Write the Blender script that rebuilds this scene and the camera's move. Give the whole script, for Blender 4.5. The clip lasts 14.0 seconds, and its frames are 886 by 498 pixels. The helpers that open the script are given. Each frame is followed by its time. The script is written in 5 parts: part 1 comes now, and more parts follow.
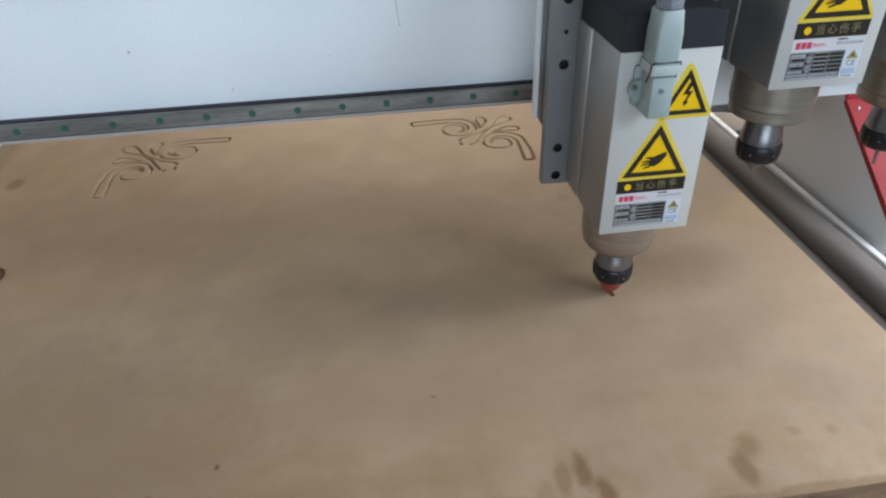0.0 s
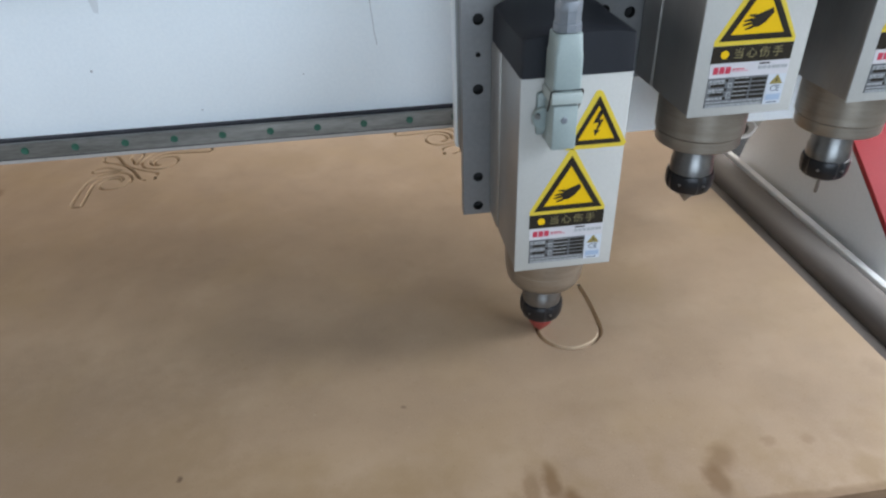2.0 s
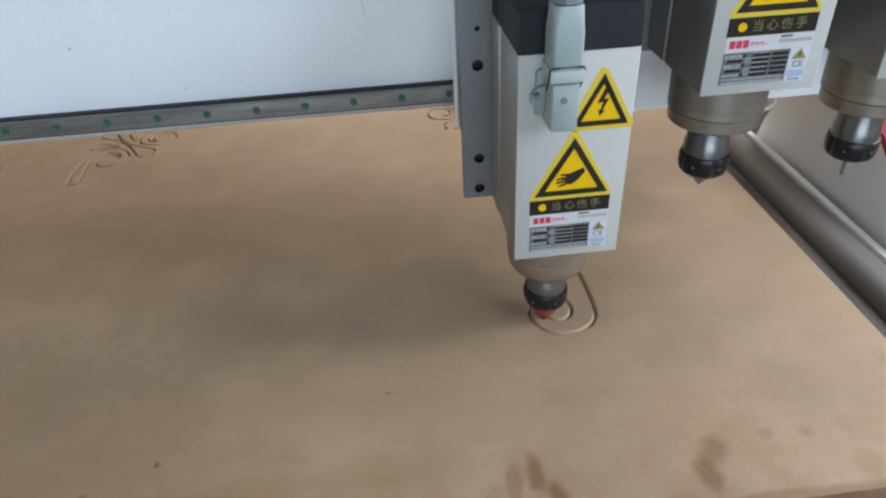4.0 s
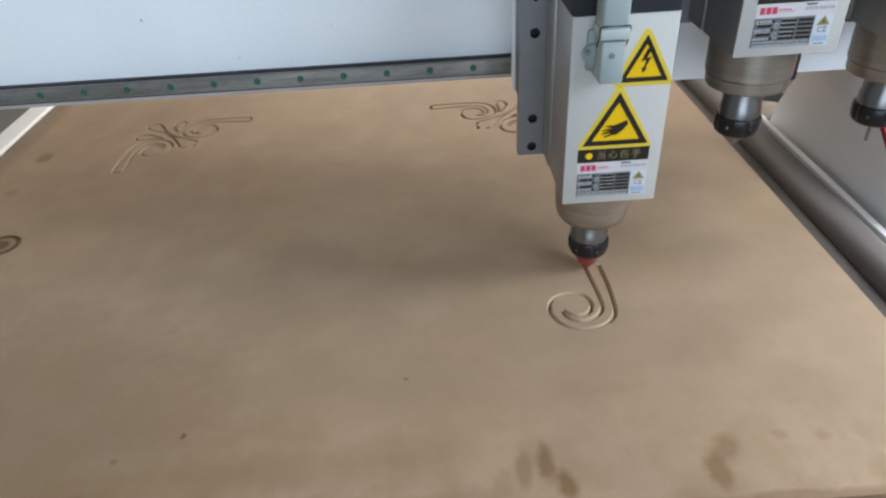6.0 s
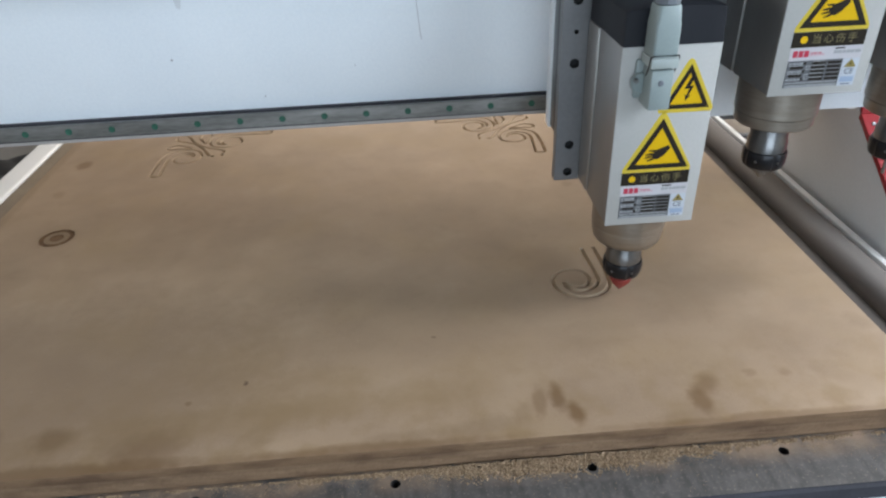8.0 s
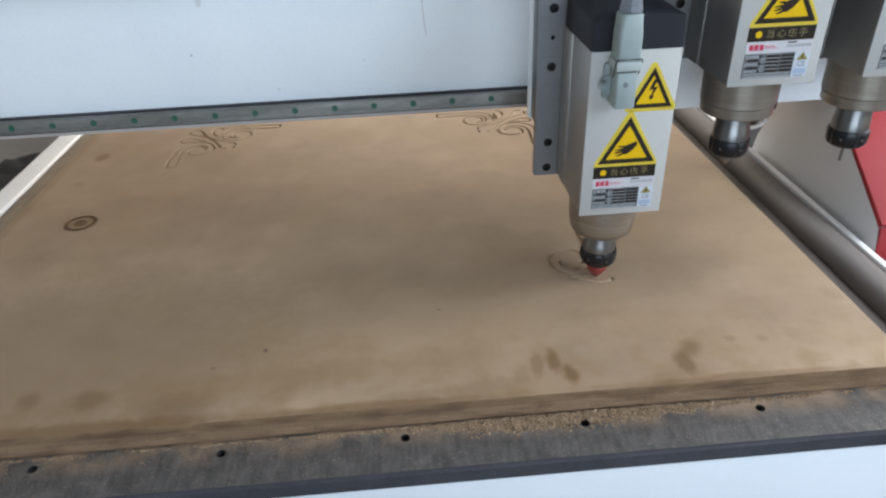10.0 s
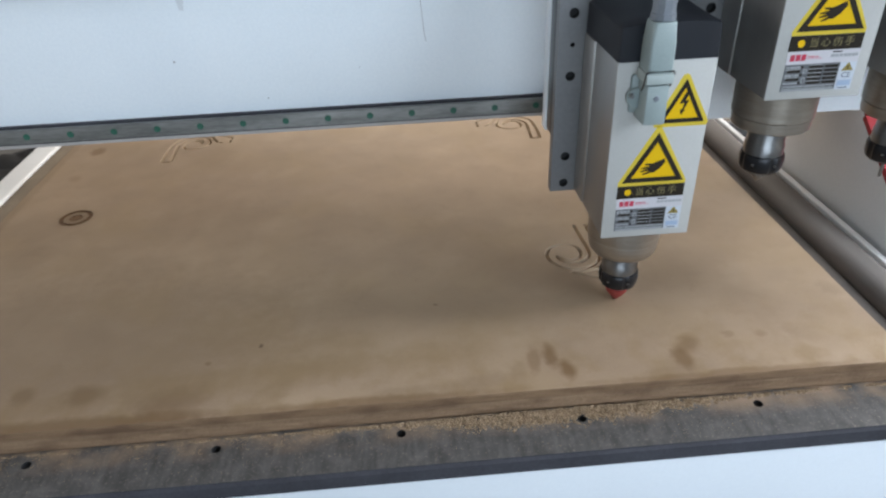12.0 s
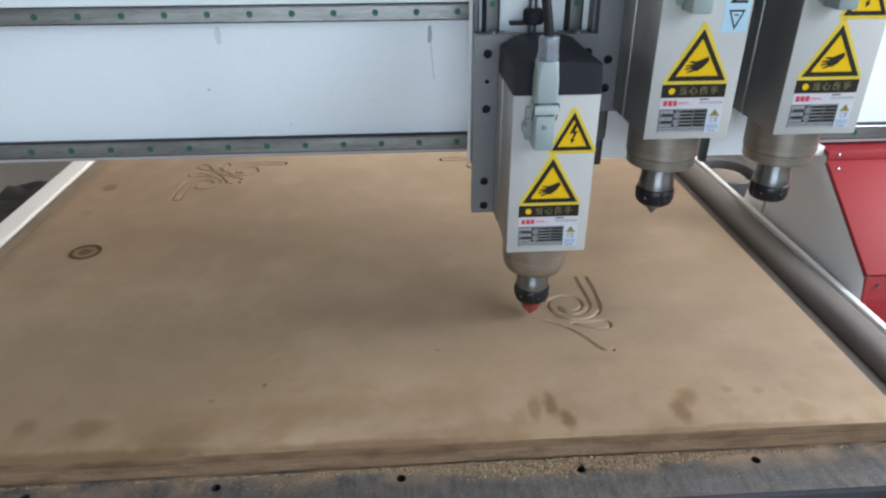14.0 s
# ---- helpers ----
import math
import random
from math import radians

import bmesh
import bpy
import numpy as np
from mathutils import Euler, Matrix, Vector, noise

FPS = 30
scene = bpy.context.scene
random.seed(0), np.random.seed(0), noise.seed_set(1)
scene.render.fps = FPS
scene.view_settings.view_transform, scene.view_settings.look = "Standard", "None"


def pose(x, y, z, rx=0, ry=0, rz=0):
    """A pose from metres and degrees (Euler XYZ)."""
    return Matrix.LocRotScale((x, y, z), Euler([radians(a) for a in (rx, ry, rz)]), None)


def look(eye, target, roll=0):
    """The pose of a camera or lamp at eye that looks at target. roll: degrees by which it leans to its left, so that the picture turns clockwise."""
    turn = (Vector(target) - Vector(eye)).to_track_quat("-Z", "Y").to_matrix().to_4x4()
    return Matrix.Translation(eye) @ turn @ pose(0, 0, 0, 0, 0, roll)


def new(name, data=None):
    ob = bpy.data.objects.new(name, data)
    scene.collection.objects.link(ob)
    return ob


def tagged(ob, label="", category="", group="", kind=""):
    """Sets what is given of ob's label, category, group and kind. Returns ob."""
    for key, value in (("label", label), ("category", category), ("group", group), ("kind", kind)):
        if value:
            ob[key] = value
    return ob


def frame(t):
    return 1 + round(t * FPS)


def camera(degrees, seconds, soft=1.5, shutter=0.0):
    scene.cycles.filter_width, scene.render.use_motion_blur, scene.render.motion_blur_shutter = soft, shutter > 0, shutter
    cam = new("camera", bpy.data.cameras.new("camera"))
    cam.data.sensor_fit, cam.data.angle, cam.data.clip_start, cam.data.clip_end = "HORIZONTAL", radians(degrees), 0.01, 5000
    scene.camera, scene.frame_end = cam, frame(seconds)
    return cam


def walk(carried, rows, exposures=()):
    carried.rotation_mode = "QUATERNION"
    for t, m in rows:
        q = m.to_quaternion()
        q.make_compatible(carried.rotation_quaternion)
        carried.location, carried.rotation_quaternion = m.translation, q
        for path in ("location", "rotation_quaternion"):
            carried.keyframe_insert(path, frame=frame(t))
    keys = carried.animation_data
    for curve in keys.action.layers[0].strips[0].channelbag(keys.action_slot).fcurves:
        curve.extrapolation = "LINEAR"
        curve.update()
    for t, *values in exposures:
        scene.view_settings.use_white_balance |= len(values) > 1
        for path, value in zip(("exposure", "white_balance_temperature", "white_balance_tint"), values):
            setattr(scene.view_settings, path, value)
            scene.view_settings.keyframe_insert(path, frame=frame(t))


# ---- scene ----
cam = camera(67.0, 14.0, soft=2.3, shutter=0.0)
PATH = [
    (0, (0.656, -0.326, 0.528), (0.851, 1.314, -0.599), -1.9),
    (0.5, (0.662, -0.329, 0.528), (0.873, 1.332, -0.567), -1.8),
    (1, (0.667, -0.329, 0.526), (0.882, 1.333, -0.565), -1.9),
    (1.5, (0.671, -0.332, 0.521), (0.892, 1.335, -0.563), -1.6),
    (2, (0.687, -0.326, 0.518), (0.886, 1.335, -0.578), -2.0),
    (2.5, (0.697, -0.318, 0.518), (0.867, 1.333, -0.597), -2.5),
    (5, (0.748, -0.301, 0.505), (0.828, 1.319, -0.665), -2.9),
    (5.5, (0.754, -0.309, 0.506), (0.794, 1.321, -0.653), -2.8),
    (6, (0.742, -0.327, 0.507), (0.756, 1.314, -0.636), -3.5),
    (6.5, (0.722, -0.359, 0.513), (0.74, 1.296, -0.611), -3.8),
    (7, (0.706, -0.394, 0.517), (0.757, 1.283, -0.572), -3.1),
    (9.5, (0.672, -0.529, 0.527), (0.764, 1.168, -0.527), -2.5),
    (10, (0.671, -0.533, 0.528), (0.762, 1.165, -0.525), -2.5),
    (10.5, (0.673, -0.534, 0.528), (0.762, 1.165, -0.524), -2.5),
    (11, (0.669, -0.533, 0.525), (0.762, 1.168, -0.524), -2.3),
    (11.5, (0.671, -0.531, 0.523), (0.763, 1.166, -0.532), -2.5),
    (12, (0.675, -0.529, 0.525), (0.766, 1.161, -0.541), -2.5),
    (12.5, (0.675, -0.53, 0.523), (0.776, 1.16, -0.543), -2.3),
    (13, (0.676, -0.527, 0.53), (0.773, 1.161, -0.538), -1.6),
    (13.5, (0.67, -0.534, 0.534), (0.773, 1.197, -0.463), -0.7),
    (14, (0.662, -0.544, 0.535), (0.772, 1.214, -0.411), -0.2),
]
walk(cam, [(t, look(eye, target, roll)) for t, eye, target, roll in PATH], exposures=((0.0, -0.06, 6450, 10), (0.6, 0.0, 6450, 10), (6.0, 0.0, 6450, 10), (7.0, -0.06, 6450, 10), (9.5, 0.0, 6450, 10), (14.0, 0.0, 6450, 10)))

# the cutter's tip over the board, metres: seconds, x, y, z
TIP = [
    (0.0, 0.9419, 0.3111, -0.002), (0.25, 0.9416, 0.2851, -0.002), (0.5, 0.9402, 0.2612, -0.002), (0.75, 0.9348, 0.2425, -0.002),
    (1.0, 0.9225, 0.2302, -0.002), (1.25, 0.9029, 0.2243, -0.002), (1.5, 0.8826, 0.2275, -0.002), (1.75, 0.8719, 0.2456, -0.002),
    (2.0, 0.8704, 0.2687, -0.002), (2.25, 0.8806, 0.2842, -0.002), (2.5, 0.8986, 0.2857, -0.002), (2.75, 0.9129, 0.2788, -0.002),
    (3.0, 0.9158, 0.2645, -0.002), (3.25, 0.9095, 0.2521, -0.002), (3.5, 0.8967, 0.2482, -0.002), (3.75, 0.885, 0.2557, -0.002),
    (4.0, 0.8815, 0.259, -0.002), (4.25, 0.8867, 0.2467, -0.002), (4.5, 0.8999, 0.2411, -0.002), (4.75, 0.9148, 0.2469, -0.002),
    (5.0, 0.9256, 0.2613, -0.002), (5.25, 0.928, 0.2851, -0.002), (5.5, 0.9267, 0.3098, -0.002), (5.75, 0.9262, 0.3282, -0.002),
    (6.0, 0.9259, 0.3432, -0.002), (6.25, 0.9326, 0.3454, -0.002), (6.5, 0.9392, 0.3448, -0.0019), (6.75, 0.9401, 0.3452, -0.0011),
    (7.0, 0.9411, 0.3456, 0.0025), (7.25, 0.9415, 0.3455, 0.0063), (7.5, 0.9422, 0.3286, 0.0095), (7.75, 0.9433, 0.2786, 0.0115),
    (8.0, 0.9445, 0.2285, 0.009), (8.25, 0.9452, 0.2116, 0.0037), (8.5, 0.9437, 0.209, -0.002), (8.75, 0.9302, 0.2025, -0.002),
    (9.0, 0.9155, 0.2068, -0.002), (9.25, 0.9032, 0.2137, -0.002), (9.5, 0.8944, 0.2185, -0.002), (9.75, 0.9063, 0.2191, -0.002),
    (10.0, 0.9222, 0.2213, -0.002), (10.25, 0.9378, 0.2226, -0.002), (10.5, 0.943, 0.214, -0.002), (10.75, 0.9432, 0.2119, 0.0003),
    (11.0, 0.9431, 0.2111, 0.004), (11.25, 0.9395, 0.1899, 0.006), (11.5, 0.934, 0.1592, 0.004), (11.75, 0.9336, 0.1575, 0.0015),
    (12.0, 0.9332, 0.1559, -0.002), (12.25, 0.9184, 0.1566, -0.002), (12.5, 0.908, 0.171, -0.002), (12.75, 0.8928, 0.1968, -0.002),
    (13.0, 0.8694, 0.2193, -0.002), (13.25, 0.8476, 0.2305, -0.002), (13.5, 0.8304, 0.2375, -0.0014), (13.75, 0.8315, 0.2394, 0.0015),
    (14.0, 0.8347, 0.2413, 0.0045),
]

# ---------------------------------------------------------------- world and lights
world = bpy.data.worlds.new("sky")
scene.world = world
world.use_nodes = True
wn = world.node_tree
sky = wn.nodes.new("ShaderNodeTexSky")
sky.sky_type, sky.sun_disc, sky.sun_elevation, sky.sun_rotation = "NISHITA", False, radians(35), radians(100)
wn.links.new(sky.outputs["Color"], wn.nodes["Background"].inputs["Color"])
wn.nodes["Background"].inputs["Strength"].default_value = 0.08


def area_lamp(name, eye, target, width, height, watts, colour):
    """Daylight standing in an opening of the hall."""
    data = bpy.data.lights.new(name, "AREA")
    data.shape, data.size, data.size_y, data.energy, data.color = "RECTANGLE", width, height, watts, colour
    ob = new(name, data)
    ob.matrix_world = look(eye, target)
    return ob


# hall: x -4.2 .. 2.6, y -4.2 .. 6.2, floor at FLOOR
FLOOR, CEIL = -0.82, 3.4
HX0, HX1, HY0, HY1 = -4.2, 2.6, -4.2, 6.2
area_lamp("window_light", (HX1 - 0.05, 1.35, 1.10), (0.4, 0.8, 0.0), 1.2, 1.1, 37, (0.97, 0.95, 0.94))
area_lamp("door_light", (0.30, HY0 + 0.06, 0.62), (0.4, 1.0, 0.40), 3.0, 2.0, 82, (0.72, 0.86, 1.0))
area_lamp("front_window_light", (HX1 - 0.05, -0.10, 1.55), (0.7, 0.3, 0.1), 0.7, 1.0, 46, (0.84, 0.91, 1.0))
area_lamp("corner_window_light", (HX1 - 0.05, -1.45, 1.35), (0.4, 0.5, 0.2), 1.3, 1.3, 37, (0.75, 0.87, 1.0))
# unseen fill lamps at west, roof and rear, added to brighten the board
area_lamp("west_fill_light", (HX0 + 0.05, 1.20, 1.30), (0.2, 0.7, 0.0), 2.4, 1.6, 43, (1.0, 0.95, 0.90))
area_lamp("roof_fill_light", (0.9, 2.6, CEIL - 0.03), (0.9, 2.3, 0.0), 3.0, 2.8, 8, (1.0, 0.88, 0.72))
area_lamp("rear_fill_light", (0.75, HY1 - 0.05, 2.75), (0.6, 0.6, 0.0), 2.9, 1.1, 112, (1.0, 0.86, 0.68))


# ---------------------------------------------------------------- materials
def nodes_of(name):
    m = bpy.data.materials.new(name)
    m.use_nodes = True
    t = m.node_tree
    return m, t, t.nodes["Principled BSDF"]


def rgb(c):
    return (*c, 1.0)


def surface(name, dark, light, rough=0.5, metal=0.0, scale=8.0, fine=150.0, bump=0.1, stretch=(1, 1, 1), rough_var=0.1, coat=0.0, spec=0.5, fine_amount=0.35):
    """Two scales of mottling between two colours, uneven gloss and a fine relief."""
    m, t, b = nodes_of(name)
    N, K = t.nodes, t.links
    tc = N.new("ShaderNodeTexCoord")
    mp = N.new("ShaderNodeMapping")
    mp.inputs["Scale"].default_value = stretch
    K.new(tc.outputs["Object"], mp.inputs["Vector"])
    big, small = N.new("ShaderNodeTexNoise"), N.new("ShaderNodeTexNoise")
    for n, s, d in ((big, scale, 4.0), (small, fine, 3.0)):
        n.inputs["Scale"].default_value, n.inputs["Detail"].default_value = s, d
        K.new(mp.outputs["Vector"], n.inputs["Vector"])
    mixf = N.new("ShaderNodeMix")
    mixf.inputs["Factor"].default_value = fine_amount
    K.new(big.outputs["Fac"], mixf.inputs["A"])
    K.new(small.outputs["Fac"], mixf.inputs["B"])
    ramp = N.new("ShaderNodeValToRGB")
    ramp.color_ramp.elements[0].position, ramp.color_ramp.elements[0].color = 0.3, rgb(dark)
    ramp.color_ramp.elements[1].position, ramp.color_ramp.elements[1].color = 0.7, rgb(light)
    K.new(mixf.outputs["Result"], ramp.inputs["Fac"])
    K.new(ramp.outputs["Color"], b.inputs["Base Color"])
    rr = N.new("ShaderNodeMapRange")
    rr.inputs["To Min"].default_value, rr.inputs["To Max"].default_value = max(0.02, rough - rough_var), min(1.0, rough + rough_var)
    K.new(mixf.outputs["Result"], rr.inputs["Value"])
    K.new(rr.outputs["Result"], b.inputs["Roughness"])
    b.inputs["Metallic"].default_value = metal
    b.inputs["Specular IOR Level"].default_value = spec
    b.inputs["Coat Weight"].default_value = coat
    if bump:
        bp = N.new("ShaderNodeBump")
        bp.inputs["Strength"].default_value, bp.inputs["Distance"].default_value = bump, 0.001
        K.new(small.outputs["Fac"], bp.inputs["Height"])
        K.new(bp.outputs["Normal"], b.inputs["Normal"])
    return m


# the last two tones serve real marks and the painted shade alike
GREASE, BURN, DAMP_SHADE, SOAK_SHADE = (0.150, 0.084, 0.036), (0.08, 0.045, 0.025), (0.195, 0.130, 0.074), (0.245, 0.163, 0.082)
OCHRE, RUBBED = (0.335, 0.232, 0.128), (0.45, 0.345, 0.245)


def stained(name, dark, light, stains, rough=0.6, scale=3.0, fibre=700.0, bump=0.12):
    """A sheet whose colour goes with the place in the world: cloudy mottling, fine fibre, greasy marks and painted
    shade.
    stains: (x, y, radius x, radius y, turn, strength, colour)."""
    m, t, b = nodes_of(name)
    N, K = t.nodes, t.links
    geo = N.new("ShaderNodeNewGeometry")
    pos = geo.outputs["Position"]
    ragged = pos
    for s, amount in ((30.0, 0.008), (110.0, 0.006)):
        wob, cen, mul, addv = N.new("ShaderNodeTexNoise"), N.new("ShaderNodeVectorMath"), N.new("ShaderNodeVectorMath"), N.new("ShaderNodeVectorMath")
        wob.inputs["Scale"].default_value, wob.inputs["Detail"].default_value = s, 3.0
        K.new(pos, wob.inputs["Vector"])
        cen.operation, mul.operation, addv.operation = "SUBTRACT", "MULTIPLY", "ADD"
        cen.inputs[1].default_value, mul.inputs[1].default_value = (0.5, 0.5, 0.5), (amount, amount, 0.0)
        K.new(wob.outputs["Color"], cen.inputs[0])
        K.new(cen.outputs["Vector"], mul.inputs[0])
        K.new(ragged, addv.inputs[0])
        K.new(mul.outputs["Vector"], addv.inputs[1])
        ragged = addv.outputs["Vector"]

    def noise_at(s, d, vec=pos):
        n = N.new("ShaderNodeTexNoise")
        n.inputs["Scale"].default_value, n.inputs["Detail"].default_value = s, d
        K.new(vec, n.inputs["Vector"])
        return n

    big, mid, fine = noise_at(scale, 3.0), noise_at(scale * 6, 5.0), noise_at(fibre, 2.0)
    m1, m2 = N.new("ShaderNodeMix"), N.new("ShaderNodeMix")
    m1.inputs["Factor"].default_value, m2.inputs["Factor"].default_value = 0.35, 0.22
    K.new(big.outputs["Fac"], m1.inputs["A"])
    K.new(mid.outputs["Fac"], m1.inputs["B"])
    K.new(m1.outputs["Result"], m2.inputs["A"])
    K.new(fine.outputs["Fac"], m2.inputs["B"])
    ramp = N.new("ShaderNodeValToRGB")
    ramp.color_ramp.elements[0].position, ramp.color_ramp.elements[0].color = 0.34, rgb(dark)
    ramp.color_ramp.elements[1].position, ramp.color_ramp.elements[1].color = 0.66, rgb(light)
    K.new(m2.outputs["Result"], ramp.inputs["Fac"])
    colour = ramp.outputs["Color"]
    # ochre clouds, pale rubbed patches, then fine dark specks
    for s, d, lo, hi, amount, tone in ((7.0, 5.0, 0.50, 0.68, 0.40, OCHRE), (16.0, 6.0, 0.54, 0.72, 0.17, RUBBED), (34.0, 6.0, 0.54, 0.76, 0.16, DAMP_SHADE), (420.0, 2.0, 0.66, 0.78, 0.35, BURN), (150.0, 3.0, 0.64, 0.74, 0.30, SOAK_SHADE), (210.0, 2.0, 0.68, 0.76, 0.35, RUBBED)):
        n, mr, mx = noise_at(s, d), N.new("ShaderNodeMapRange"), N.new("ShaderNodeMix")
        mr.inputs["From Min"].default_value, mr.inputs["From Max"].default_value, mr.inputs["To Max"].default_value = lo, hi, amount
        mx.data_type = "RGBA"
        mx.inputs["B"].default_value = rgb(tone)
        K.new(n.outputs["Fac"], mr.inputs["Value"])
        K.new(mr.outputs["Result"], mx.inputs["Factor"])
        K.new(colour, mx.inputs["A"])
        colour = mx.outputs["Result"]
    # handled edge: oily blotches that gather towards the sheet's front
    sep, reach, blot, many, mx = N.new("ShaderNodeSeparateXYZ"), N.new("ShaderNodeMapRange"), N.new("ShaderNodeMapRange"), N.new("ShaderNodeMath"), N.new("ShaderNodeMix")
    K.new(pos, sep.inputs["Vector"])
    K.new(sep.outputs["Y"], reach.inputs["Value"])
    reach.inputs["From Min"].default_value, reach.inputs["From Max"].default_value = 0.15, 0.0
    K.new(noise_at(24.0, 7.0).outputs["Fac"], blot.inputs["Value"])
    blot.inputs["From Min"].default_value, blot.inputs["From Max"].default_value, blot.inputs["To Max"].default_value = 0.46, 0.66, 0.75
    many.operation = "MULTIPLY"
    K.new(reach.outputs["Result"], many.inputs[0])
    K.new(blot.outputs["Result"], many.inputs[1])
    mx.data_type = "RGBA"
    mx.inputs["B"].default_value = rgb(SOAK_SHADE)
    K.new(many.outputs["Value"], mx.inputs["Factor"])
    K.new(colour, mx.inputs["A"])
    colour = mx.outputs["Result"]
    edge = noise_at(55.0, 4.0)
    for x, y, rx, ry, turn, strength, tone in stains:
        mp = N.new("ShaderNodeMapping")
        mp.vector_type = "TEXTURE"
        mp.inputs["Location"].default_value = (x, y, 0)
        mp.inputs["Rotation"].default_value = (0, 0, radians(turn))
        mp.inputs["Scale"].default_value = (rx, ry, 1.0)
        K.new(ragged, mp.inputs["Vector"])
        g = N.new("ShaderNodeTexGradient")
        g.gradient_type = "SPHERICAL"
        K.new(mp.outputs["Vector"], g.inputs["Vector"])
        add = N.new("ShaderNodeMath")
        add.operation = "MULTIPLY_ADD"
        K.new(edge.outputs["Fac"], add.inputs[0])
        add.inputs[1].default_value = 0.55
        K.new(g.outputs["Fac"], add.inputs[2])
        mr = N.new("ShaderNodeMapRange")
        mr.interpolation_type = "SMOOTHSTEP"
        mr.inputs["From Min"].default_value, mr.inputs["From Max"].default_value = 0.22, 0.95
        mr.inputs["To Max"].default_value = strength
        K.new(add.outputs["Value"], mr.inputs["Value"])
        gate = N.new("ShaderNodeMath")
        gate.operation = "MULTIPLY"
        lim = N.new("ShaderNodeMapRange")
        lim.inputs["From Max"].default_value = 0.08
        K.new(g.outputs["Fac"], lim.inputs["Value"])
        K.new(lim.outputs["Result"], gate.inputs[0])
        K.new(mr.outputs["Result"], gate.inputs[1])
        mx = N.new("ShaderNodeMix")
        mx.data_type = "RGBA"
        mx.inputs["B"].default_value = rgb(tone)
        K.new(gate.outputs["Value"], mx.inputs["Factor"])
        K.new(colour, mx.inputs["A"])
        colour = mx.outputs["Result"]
    K.new(colour, b.inputs["Base Color"])
    b.inputs["Roughness"].default_value = rough
    b.inputs["Specular IOR Level"].default_value = 0.25
    bp = N.new("ShaderNodeBump")
    bp.inputs["Strength"].default_value, bp.inputs["Distance"].default_value = bump, 0.0008
    K.new(fine.outputs["Fac"], bp.inputs["Height"])
    K.new(bp.outputs["Normal"], b.inputs["Normal"])
    return m


